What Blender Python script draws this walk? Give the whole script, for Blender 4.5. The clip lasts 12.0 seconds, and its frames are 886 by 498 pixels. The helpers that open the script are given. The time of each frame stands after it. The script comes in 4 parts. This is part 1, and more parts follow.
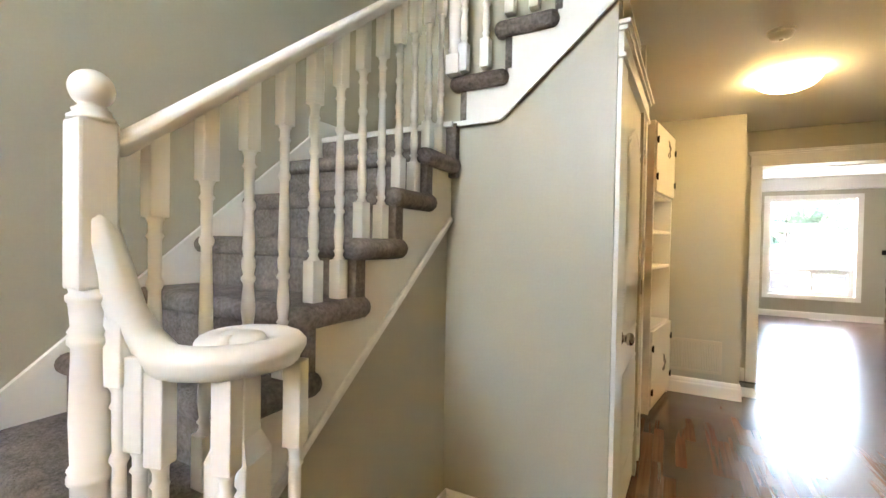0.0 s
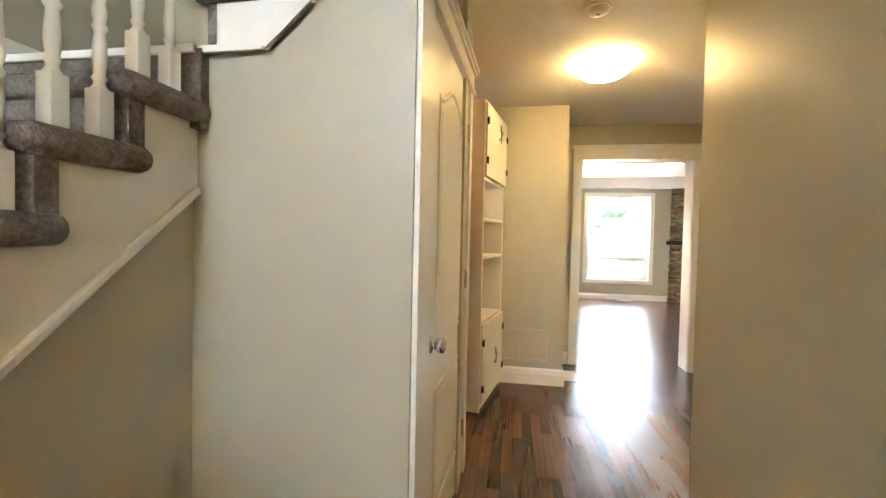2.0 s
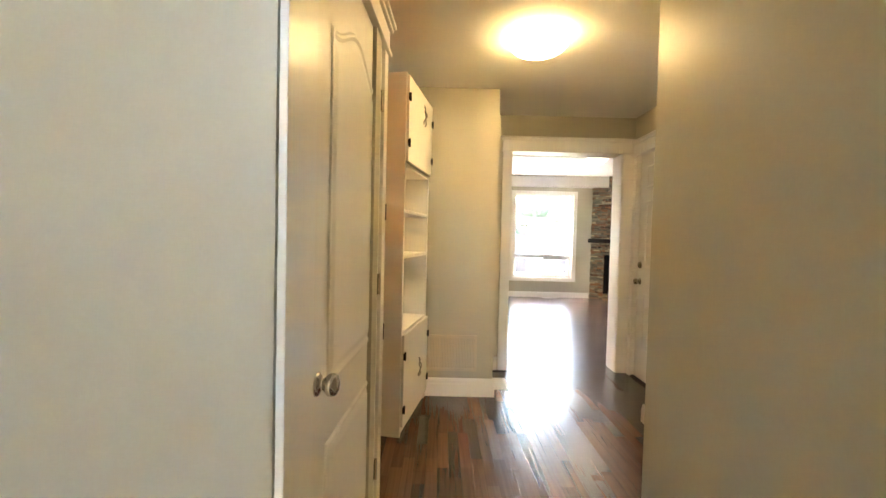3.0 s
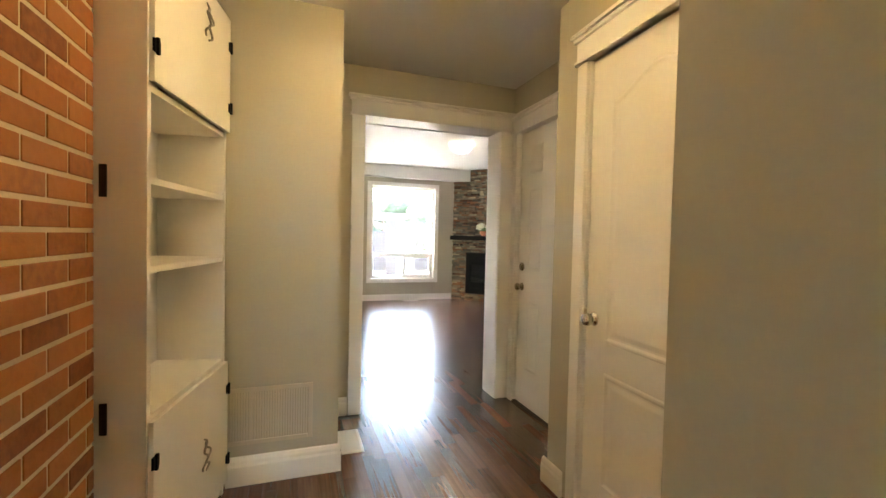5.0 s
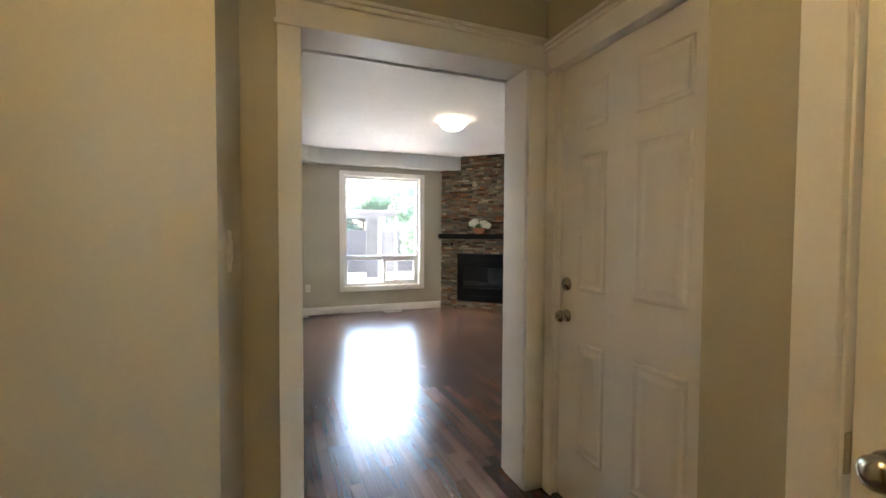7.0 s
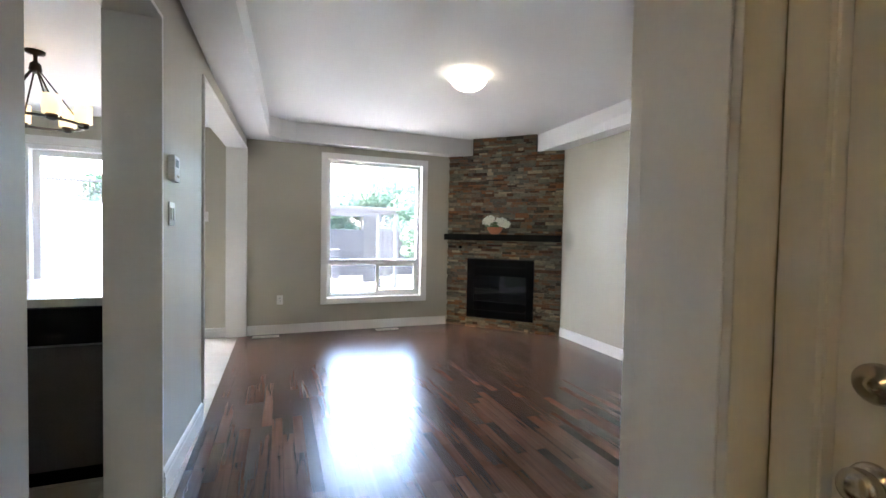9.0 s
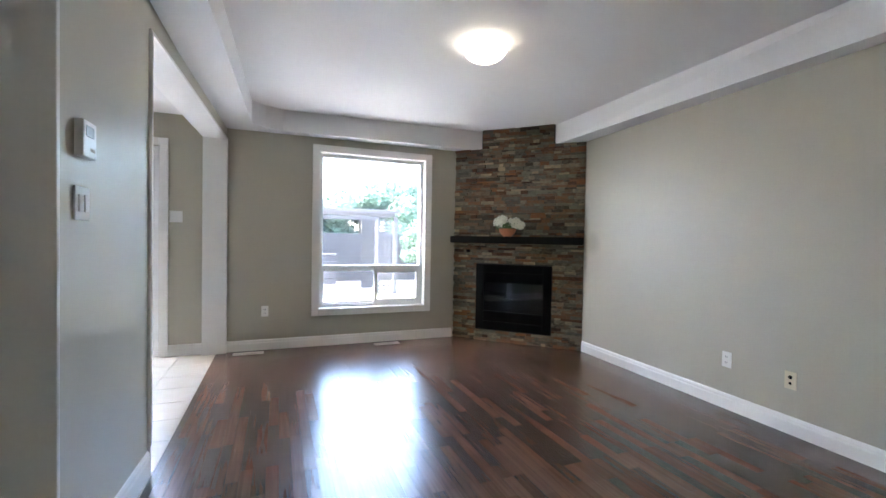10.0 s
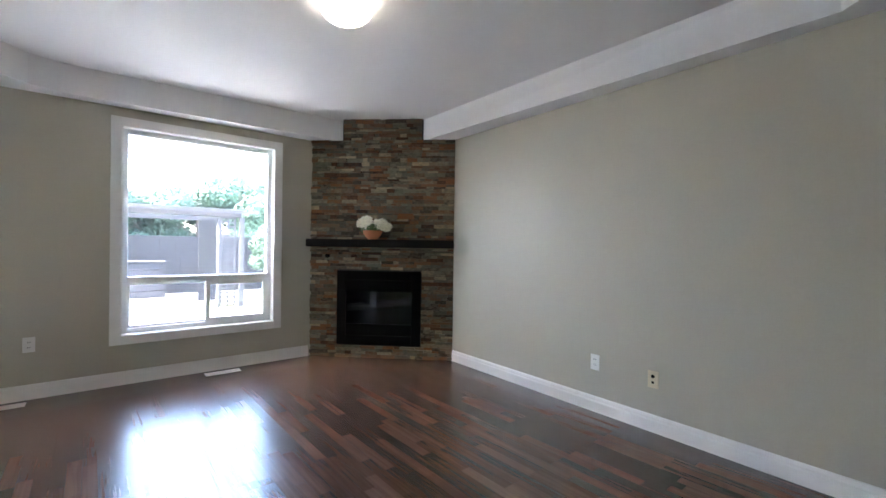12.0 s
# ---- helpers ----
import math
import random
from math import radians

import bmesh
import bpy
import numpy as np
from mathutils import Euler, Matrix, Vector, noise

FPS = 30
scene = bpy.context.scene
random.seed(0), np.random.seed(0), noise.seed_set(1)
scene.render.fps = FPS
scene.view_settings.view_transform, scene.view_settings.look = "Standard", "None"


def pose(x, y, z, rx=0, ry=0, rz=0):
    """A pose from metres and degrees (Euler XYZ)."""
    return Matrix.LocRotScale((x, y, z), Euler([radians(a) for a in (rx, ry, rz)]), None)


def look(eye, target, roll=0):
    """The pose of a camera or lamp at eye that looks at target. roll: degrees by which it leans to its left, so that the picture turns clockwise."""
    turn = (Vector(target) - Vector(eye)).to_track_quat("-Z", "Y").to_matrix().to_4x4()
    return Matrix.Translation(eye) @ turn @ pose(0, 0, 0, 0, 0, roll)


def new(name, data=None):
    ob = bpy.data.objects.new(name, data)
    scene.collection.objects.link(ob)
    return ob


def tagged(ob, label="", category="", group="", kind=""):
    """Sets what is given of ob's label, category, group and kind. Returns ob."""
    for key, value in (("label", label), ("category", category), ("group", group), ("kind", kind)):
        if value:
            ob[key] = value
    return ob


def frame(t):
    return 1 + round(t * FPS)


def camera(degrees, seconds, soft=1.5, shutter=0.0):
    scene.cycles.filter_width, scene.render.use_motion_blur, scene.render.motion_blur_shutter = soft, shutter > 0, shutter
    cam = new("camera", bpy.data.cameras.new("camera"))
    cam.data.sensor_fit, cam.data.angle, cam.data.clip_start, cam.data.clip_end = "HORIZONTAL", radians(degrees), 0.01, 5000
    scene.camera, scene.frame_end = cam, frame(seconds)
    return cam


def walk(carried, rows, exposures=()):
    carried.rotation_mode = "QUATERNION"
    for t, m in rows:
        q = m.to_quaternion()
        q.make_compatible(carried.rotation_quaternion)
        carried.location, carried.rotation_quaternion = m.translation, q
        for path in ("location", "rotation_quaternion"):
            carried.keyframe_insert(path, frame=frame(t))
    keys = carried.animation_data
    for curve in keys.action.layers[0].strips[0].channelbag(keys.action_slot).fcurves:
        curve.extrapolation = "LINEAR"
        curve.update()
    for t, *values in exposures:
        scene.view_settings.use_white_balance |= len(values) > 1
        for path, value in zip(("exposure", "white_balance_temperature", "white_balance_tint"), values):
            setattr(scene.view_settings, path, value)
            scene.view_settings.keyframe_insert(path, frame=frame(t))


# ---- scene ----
cam = camera(92.6, 12.0)
PATH = [
    (0, (-0.764, -4.921, 1.301), (-1.703, -3.156, 1.266), 1.0),
    (0.5, (-0.725, -4.851, 1.291), (-1.519, -3.016, 1.251), 1.0),
    (1, (-0.71, -4.7, 1.289), (-1.354, -2.807, 1.239), 1.1),
    (1.5, (-0.683, -4.531, 1.286), (-1.168, -2.591, 1.234), 1.1),
    (2, (-0.66, -4.364, 1.273), (-0.984, -2.392, 1.214), 1.2),
    (2.5, (-0.654, -4.149, 1.269), (-0.813, -2.157, 1.209), 1.2),
    (3, (-0.643, -3.928, 1.259), (-0.632, -1.929, 1.199), 1.4),
    (3.2, (-0.642, -3.82, 1.247), (-0.552, -1.822, 1.196), 1.1),
    (4.8, (-0.466, -3.013, 1.257), (0.137, -1.107, 1.194), 1.3),
    (5, (-0.436, -2.886, 1.251), (0.224, -0.999, 1.194), 1.3),
    (5.5, (-0.361, -2.615, 1.251), (0.373, -0.755, 1.194), 1.2),
    (6, (-0.277, -2.333, 1.254), (0.46, -0.475, 1.195), 1.1),
    (6.5, (-0.173, -2.015, 1.263), (0.562, -0.156, 1.199), 0.9),
    (7, (-0.084, -1.704, 1.269), (0.647, 0.156, 1.201), 0.3),
    (9, (0.351, -0.419, 1.248), (1.073, 1.445, 1.187), 1.1),
    (9.5, (0.418, -0.103, 1.227), (1.148, 1.759, 1.181), 1.2),
    (10, (0.492, 0.182, 1.224), (1.218, 2.046, 1.184), 1.0),
    (10.5, (0.531, 0.387, 1.226), (1.369, 2.203, 1.187), 1.0),
    (11, (0.634, 0.531, 1.21), (1.63, 2.266, 1.185), 0.9),
    (11.5, (0.663, 0.629, 1.234), (1.814, 2.264, 1.209), 0.9),
    (12, (0.724, 0.648, 1.218), (2.003, 2.186, 1.207), 0.8),
]
EXPO = [(0.0, 7.1, 7400, 10), (2.5, 7.1, 7800, 10), (5.0, 6.65, 7450, 10), (6.0, 6.3, 7300, 10), (7.0, 6.05, 7050, 10), (9.0, 5.88, 6350, 10), (10.5, 5.65, 6100, 10), (12.0, 5.6, 6080, 10)]
walk(cam, [(t, look(eye, target, roll)) for t, eye, target, roll in PATH], EXPO)

# ---- world, sun, large lights ----
world = bpy.data.worlds.new("sky")
scene.world = world
world.use_nodes = True
wn = world.node_tree.nodes
sky = wn.new("ShaderNodeTexSky")
sky.sky_type = "NISHITA"
sky.sun_disc = False
sky.sun_elevation, sky.sun_rotation = radians(52), radians(-80)
sky.dust_density = 3.0
wn["Background"].inputs["Strength"].default_value = 0.15
world.node_tree.links.new(sky.outputs[0], wn["Background"].inputs["Color"])
sun = new("sun", bpy.data.lights.new("sun", "SUN"))
sun.data.energy, sun.data.angle, sun.data.color = 0.9, radians(12), (1.0, 0.96, 0.90)
sun.matrix_world = look((-20, -3.5, 26), (0, 0, 0))

# daylight of the glazed front entrance behind the walker
foyer_day = new("entrance_daylight", bpy.data.lights.new("entrance_daylight", "AREA"))
foyer_day.data.shape, foyer_day.data.size, foyer_day.data.size_y = "RECTANGLE", 0.9, 1.5
foyer_day.data.energy, foyer_day.data.color = 0.11, (0.93, 0.97, 1.0)
foyer_day.matrix_world = look((-1.5, -7.58, 3.1), (-1.4, -3.0, 2.0))


# ---- materials ----
def mat(name, color, rough=0.5, metal=0.0, spec=0.5, vary=0.08, scale=6.0, fine=120.0, bump=0.0, bump_scale=200.0, dist=0.002, rand=0.0, coat=0.0):
    """Painted or plain surface: two scales of tone variation and a fine relief."""
    m = bpy.data.materials.new(name)
    m.use_nodes = True
    nt = m.node_tree
    n, l = nt.nodes, nt.links
    b = n["Principled BSDF"]
    b.inputs["Roughness"].default_value = rough
    b.inputs["Metallic"].default_value = metal
    b.inputs["Specular IOR Level"].default_value = spec
    b.inputs["Coat Weight"].default_value = coat
    b.inputs["Coat Roughness"].default_value = 0.12
    geo = n.new("ShaderNodeNewGeometry")
    big = n.new("ShaderNodeTexNoise")
    big.inputs["Scale"].default_value, big.inputs["Detail"].default_value = scale, 4
    small = n.new("ShaderNodeTexNoise")
    small.inputs["Scale"].default_value, small.inputs["Detail"].default_value = fine, 2
    l.new(geo.outputs["Position"], big.inputs["Vector"])
    l.new(geo.outputs["Position"], small.inputs["Vector"])
    add = n.new("ShaderNodeMath")
    add.operation = "ADD"
    l.new(big.outputs["Fac"], add.inputs[0])
    l.new(small.outputs["Fac"], add.inputs[1])
    rng = n.new("ShaderNodeMapRange")
    rng.inputs["From Min"].default_value, rng.inputs["From Max"].default_value = 0.6, 1.4
    rng.inputs["To Min"].default_value, rng.inputs["To Max"].default_value = 1 - vary, 1 + vary
    l.new(add.outputs[0], rng.inputs["Value"])
    val = rng.outputs[0]
    if rand:
        info = n.new("ShaderNodeObjectInfo")
        r2 = n.new("ShaderNodeMapRange")
        r2.inputs["To Min"].default_value, r2.inputs["To Max"].default_value = 1 - rand, 1 + rand
        l.new(info.outputs["Random"], r2.inputs["Value"])
        mu = n.new("ShaderNodeMath")
        mu.operation = "MULTIPLY"
        l.new(val, mu.inputs[0])
        l.new(r2.outputs[0], mu.inputs[1])
        val = mu.outputs[0]
    mix = n.new("ShaderNodeVectorMath")
    mix.operation = "SCALE"
    mix.inputs[0].default_value = color[:3]
    l.new(val, mix.inputs["Scale"])
    l.new(mix.outputs[0], b.inputs["Base Color"])
    if bump:
        bn = n.new("ShaderNodeTexNoise")
        bn.inputs["Scale"].default_value, bn.inputs["Detail"].default_value = bump_scale, 3
        l.new(geo.outputs["Position"], bn.inputs["Vector"])
        bp = n.new("ShaderNodeBump")
        bp.inputs["Strength"].default_value, bp.inputs["Distance"].default_value = bump, dist
        l.new(bn.outputs["Fac"], bp.inputs["Height"])
        l.new(bp.outputs[0], b.inputs["Normal"])
    return m


def ramp(n, stops):
    r = n.new("ShaderNodeValToRGB")
    e = r.color_ramp.elements
    while len(e) < len(stops):
        e.new(0.5)
    for k, (p, c) in zip(e, stops):
        k.position, k.color = p, (*c, 1)
    return r


def pieces(name, stops, rough, bump, scale, stretch=(1, 1, 1), island=False, dist=0.004, mottled=0.35, gloss=0.5):
    """Stone, brick or tile: each piece takes its own tone, with mottling inside."""
    m = bpy.data.materials.new(name)
    m.use_nodes = True
    n, l = m.node_tree.nodes, m.node_tree.links
    b = n["Principled BSDF"]
    b.inputs["Roughness"].default_value = rough
    b.inputs["Specular IOR Level"].default_value = gloss
    geo = n.new("ShaderNodeNewGeometry")
    mp = n.new("ShaderNodeMapping")
    mp.inputs["Scale"].default_value = stretch
    l.new(geo.outputs["Position"], mp.inputs["Vector"])
    no = n.new("ShaderNodeTexNoise")
    no.inputs["Scale"].default_value, no.inputs["Detail"].default_value = scale, 6
    l.new(mp.outputs[0], no.inputs["Vector"])
    if island:
        own = geo.outputs["Random Per Island"]
    else:
        own = n.new("ShaderNodeObjectInfo").outputs["Random"]
    mix = n.new("ShaderNodeMix")
    mix.inputs["Factor"].default_value = mottled
    l.new(own, mix.inputs["A"])
    l.new(no.outputs["Fac"], mix.inputs["B"])
    r = ramp(n, stops)
    l.new(mix.outputs["Result"], r.inputs["Fac"])
    l.new(r.outputs["Color"], b.inputs["Base Color"])
    bp = n.new("ShaderNodeBump")
    bp.inputs["Strength"].default_value, bp.inputs["Distance"].default_value = bump, dist
    l.new(no.outputs["Fac"], bp.inputs["Height"])
    l.new(bp.outputs[0], b.inputs["Normal"])
    return m


def laminate():
    """Dark three-strip laminate: short staves along y, each of its own tone, with long grain."""
    m = bpy.data.materials.new("dark_laminate")
    m.use_nodes = True
    n, l = m.node_tree.nodes, m.node_tree.links
    b = n["Principled BSDF"]
    geo = n.new("ShaderNodeNewGeometry")
    sep = n.new("ShaderNodeSeparateXYZ")
    l.new(geo.outputs["Position"], sep.inputs[0])
    com = n.new("ShaderNodeCombineXYZ")
    l.new(sep.outputs["Y"], com.inputs["X"])
    l.new(sep.outputs["X"], com.inputs["Y"])
    br = n.new("ShaderNodeTexBrick")
    br.offset, br.offset_frequency, br.squash_frequency = 0.37, 3, 2
    br.squash = 0.8
    for k, v in (("Color1", (0, 0, 0, 1)), ("Color2", (1, 1, 1, 1)), ("Mortar", (0.15, 0.15, 0.15, 1)), ("Scale", 1.0), ("Mortar Size", 0.0009),
                 ("Mortar Smooth", 0.3), ("Brick Width", 0.52), ("Row Height", 0.0633), ("Bias", 0.0)):
        br.inputs[k].default_value = v
    l.new(com.outputs[0], br.inputs["Vector"])
    mp = n.new("ShaderNodeMapping")
    mp.inputs["Scale"].default_value = (60, 2.2, 1)
    l.new(geo.outputs["Position"], mp.inputs["Vector"])
    gr = n.new("ShaderNodeTexNoise")
    gr.inputs["Scale"].default_value, gr.inputs["Detail"].default_value, gr.inputs["Distortion"].default_value = 1.0, 6, 0.6
    l.new(mp.outputs[0], gr.inputs["Vector"])
    info = n.new("ShaderNodeObjectInfo")
    m1 = n.new("ShaderNodeMix")
    m1.inputs["Factor"].default_value = 0.58
    l.new(br.outputs["Color"], m1.inputs["A"])
    l.new(gr.outputs["Fac"], m1.inputs["B"])
    m2 = n.new("ShaderNodeMix")
    m2.inputs["Factor"].default_value = 0.12
    l.new(m1.outputs["Result"], m2.inputs["A"])
    l.new(info.outputs["Random"], m2.inputs["B"])
    r = ramp(n, ((0.16, (0.044, 0.021, 0.012)), (0.40, (0.076, 0.038, 0.023)), (0.60, (0.118, 0.064, 0.041)), (0.84, (0.165, 0.094, 0.062))))
    l.new(m2.outputs["Result"], r.inputs["Fac"])
    l.new(r.outputs["Color"], b.inputs["Base Color"])
    ro = n.new("ShaderNodeMapRange")
    ro.inputs["To Min"].default_value, ro.inputs["To Max"].default_value = 0.235, 0.285
    l.new(gr.outputs["Fac"], ro.inputs["Value"])
    l.new(ro.outputs[0], b.inputs["Roughness"])
    b.inputs["Specular IOR Level"].default_value = 0.75
    bp = n.new("ShaderNodeBump")
    bp.inputs["Strength"].default_value, bp.inputs["Distance"].default_value = 0.015, 0.0003
    l.new(gr.outputs["Fac"], bp.inputs["Height"])
    l.new(bp.outputs[0], b.inputs["Normal"])
    return m


def glow(name, color, strength):
    m = bpy.data.materials.new(name)
    m.use_nodes = True
    b = m.node_tree.nodes["Principled BSDF"]
    b.inputs["Base Color"].default_value = (0.9, 0.88, 0.82, 1)
    b.inputs["Emission Color"].default_value = (*color, 1)
    b.inputs["Emission Strength"].default_value = strength
    b.inputs["Roughness"].default_value = 0.3
    return m


def glass(name, tint=(1, 1, 1), rough=0.0):
    m = bpy.data.materials.new(name)
    m.use_nodes = True
    b = m.node_tree.nodes["Principled BSDF"]
    b.inputs["Base Color"].default_value = (*tint, 1)
    b.inputs["Transmission Weight"].default_value = 1.0
    b.inputs["Roughness"].default_value = rough
    b.inputs["IOR"].default_value = 1.45
    return m


PAINT = mat("beige_wall_paint", (0.476, 0.447, 0.350), 0.42, vary=0.03, scale=1.6, fine=90, bump=0.10, bump_scale=260, dist=0.0008)
WHITE = mat("white_trim_paint", (0.83, 0.815, 0.775), 0.36, vary=0.02, scale=5, fine=80, bump=0.05, bump_scale=60, dist=0.0006)
CEIL = mat("white_ceiling_paint", (0.78, 0.77, 0.75), 0.75, vary=0.025, scale=2, fine=70, bump=0.15, bump_scale=180, dist=0.001)
WOOD = laminate()
CARPET = mat("grey_brown_carpet", (0.200, 0.176, 0.158), 0.95, spec=0.1, vary=0.42, scale=14, fine=75, bump=0.7, bump_scale=110, dist=0.010)
NICKEL = mat("brushed_nickel", (0.55, 0.51, 0.45), 0.24, 1.0, vary=0.06)
BLACK = mat("black_metal", (0.003, 0.003, 0.0033), 0.5, 0.0, spec=0.06, vary=0.1)
PEWTER = mat("brushed_pewter", (0.30, 0.28, 0.25), 0.35, 0.9, vary=0.15)
IRON = mat("dark_iron", (0.03, 0.022, 0.018), 0.45, 0.6, vary=0.2)
SLATE = ((0.06, (0.030, 0.022, 0.016)), (0.14, (0.13, 0.065, 0.032)), (0.24, (0.21, 0.195, 0.135)), (0.33, (0.105, 0.095, 0.065)), (0.42, (0.24, 0.105, 0.042)), (0.50, (0.16, 0.150, 0.105)), (0.58, (0.055, 0.040, 0.027)), (0.66, (0.27, 0.235, 0.16)), (0.74, (0.17, 0.085, 0.040)), (0.82, (0.13, 0.128, 0.095)), (0.94, (0.46, 0.36, 0.22)))
STONE = pieces("ledger_stone", SLATE, 0.7, 1.0, 26, (1, 1, 2.0), mottled=0.16, gloss=0.2)
STONE_REST = pieces("ledger_stone_rest", SLATE, 0.7, 1.0, 26, (1, 1, 2.0), mottled=0.16, gloss=0.2, island=True)
STONE_BACK = mat("dark_stone_bed", (0.035, 0.032, 0.028), 0.9)
BRICK = pieces("red_brick", ((0.1, (0.15, 0.05, 0.025)), (0.4, (0.35, 0.125, 0.042)), (0.7, (0.42, 0.165, 0.055)), (0.95, (0.22, 0.08, 0.045))), 0.85, 0.6, 40)
MORTAR = mat("cream_mortar", (0.62, 0.52, 0.38), 0.95, vary=0.12, fine=200, bump=0.5, dist=0.002)
TILE = pieces("cream_floor_tile", ((0.1, (0.60, 0.55, 0.47)), (0.5, (0.68, 0.64, 0.56)), (0.9, (0.74, 0.70, 0.63))), 0.25, 0.05, 7, mottled=0.6)
GROUT = mat("tile_grout", (0.42, 0.38, 0.32), 0.9)
PLASTIC = mat("white_plastic", (0.8, 0.79, 0.75), 0.35, vary=0.01)
GLASS = glass("clear_glass")


def haze_film(m, amount):
    """Thin film that mixes a haze veil into the pane, lit from both sides."""
    n, l = m.node_tree.nodes, m.node_tree.links
    film = n.new("ShaderNodeBsdfTranslucent")
    film.inputs["Color"].default_value = (0.78, 0.82, 0.86, 1)
    geo = n.new("ShaderNodeNewGeometry")
    no = n.new("ShaderNodeTexNoise")
    no.inputs["Scale"].default_value, no.inputs["Detail"].default_value = 5, 4
    l.new(geo.outputs["Position"], no.inputs["Vector"])
    r = n.new("ShaderNodeMapRange")
    r.inputs["To Min"].default_value, r.inputs["To Max"].default_value = amount * 0.6, amount * 1.4
    l.new(no.outputs["Fac"], r.inputs["Value"])
    mix = n.new("ShaderNodeMixShader")
    l.new(r.outputs[0], mix.inputs[0])
    l.new(n["Principled BSDF"].outputs[0], mix.inputs[1])
    l.new(film.outputs[0], mix.inputs[2])
    l.new(mix.outputs[0], n["Material Output"].inputs["Surface"])


# pale haze over the garden view, put into the glass itself
haze_film(GLASS, 0.003)
MANTEL = mat("dark_stained_wood", (0.008, 0.006, 0.005), 0.55, spec=0.15, vary=0.35, scale=14, fine=160, bump=0.3, bump_scale=60, dist=0.002)
LAMP = glow("lit_frosted_glass", (1.0, 0.86, 0.68), 0.22)
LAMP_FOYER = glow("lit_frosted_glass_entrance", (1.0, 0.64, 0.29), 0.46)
LAMP_HALL = glow("lit_frosted_glass_hall", (1.0, 0.715, 0.345), 0.43)
SHADE = glow("amber_glass_shade", (1.0, 0.66, 0.30), 0.035)

def darken_round(m, at, radius, depth):
    """Darkens the base colour round a place on the wall, with a soft edge."""
    n, l = m.node_tree.nodes, m.node_tree.links
    b = n["Principled BSDF"]
    geo = n.new("ShaderNodeNewGeometry")
    far = n.new("ShaderNodeVectorMath")
    far.operation = "DISTANCE"
    far.inputs[1].default_value = at
    l.new(geo.outputs["Position"], far.inputs[0])
    r = n.new("ShaderNodeMapRange")
    r.interpolation_type = "SMOOTHSTEP"
    r.inputs["From Min"].default_value, r.inputs["From Max"].default_value = radius * 0.2, radius
    r.inputs["To Min"].default_value, r.inputs["To Max"].default_value = depth, 1.0
    l.new(far.outputs["Value"], r.inputs["Value"])
    sc = n.new("ShaderNodeVectorMath")
    sc.operation = "SCALE"
    l.new(b.inputs["Base Color"].links[0].from_socket, sc.inputs[0])
    l.new(r.outputs[0], sc.inputs["Scale"])
    l.new(sc.outputs[0], b.inputs["Base Color"])


darken_round(PAINT, (3.70, 3.92, 1.22), 0.17, 0.80)

# ---- building helpers ----
def add_box(bm, x0, x1, y0, y1, z0, z1, bevel=0.0):
    r = bmesh.ops.create_cube(bm, size=1, matrix=Matrix.Translation(((x0 + x1) / 2, (y0 + y1) / 2, (z0 + z1) / 2)) @ Matrix.Diagonal((abs(x1 - x0), abs(y1 - y0), abs(z1 - z0), 1)))
    if bevel:
        es = list({e for v in r["verts"] for e in v.link_edges})
        bmesh.ops.bevel(bm, geom=es, offset=bevel, segments=2, affect="EDGES", profile=0.6)
    return bm


def boxes(*bs, bevel=0.0):
    bm = bmesh.new()
    for b in bs:
        add_box(bm, *b, bevel=bevel)
    return bm


def lathe(profile, seg=20, square=()):
    """A turned shape from (radius, z) pairs; closed at both ends."""
    bm = bmesh.new()
    rings = []
    for r, z in profile:
        rings.append([bm.verts.new((r * math.cos(2 * math.pi * k / seg), r * math.sin(2 * math.pi * k / seg), z)) for k in range(seg)])
    for a, b in zip(rings, rings[1:]):
        for k in range(seg):
            bm.faces.new((a[k], a[(k + 1) % seg], b[(k + 1) % seg], b[k]))
    bm.faces.new(rings[0][::-1])
    bm.faces.new(rings[-1])
    for f in bm.faces:
        f.smooth = len(f.verts) == 4
    return bm


def sweep(points, section, closed=False):
    """A section of (side, up) pairs carried along points, upright."""
    bm = bmesh.new()
    pts = [Vector(p) for p in points]
    rings = []
    for i, p in enumerate(pts):
        a = pts[i - 1] if i or closed else pts[i]
        b = pts[(i + 1) % len(pts)] if i + 1 < len(pts) or closed else pts[i]
        d = (b - a).normalized()
        side = d.cross(Vector((0, 0, 1))).normalized()
        up = side.cross(d).normalized()
        rings.append([bm.verts.new(p + side * s + up * u) for s, u in section])
    k = len(section)
    last = len(rings) if closed else len(rings) - 1
    for i in range(last):
        a, b = rings[i], rings[(i + 1) % len(rings)]
        for j in range(k):
            bm.faces.new((a[j], b[j], b[(j + 1) % k], a[(j + 1) % k]))
    if not closed:
        bm.faces.new(rings[0])
        bm.faces.new(rings[-1][::-1])
    bmesh.ops.recalc_face_normals(bm, faces=bm.faces)
    return bm


def prism(outline, x0, x1):
    """A (y, z) outline pulled out from x0 to x1."""
    bm = bmesh.new()
    a = [bm.verts.new((x0, y, z)) for y, z in outline]
    b = [bm.verts.new((x1, y, z)) for y, z in outline]
    n = len(outline)
    bm.faces.new(a)
    bm.faces.new(b[::-1])
    for i in range(n):
        bm.faces.new((a[i], b[i], b[(i + 1) % n], a[(i + 1) % n]))
    bmesh.ops.recalc_face_normals(bm, faces=bm.faces)
    return bm


def mesh_of(name, bm, material):
    me = bpy.data.meshes.new(name)
    bm.to_mesh(me)
    bm.free()
    me.materials.append(material)
    return me


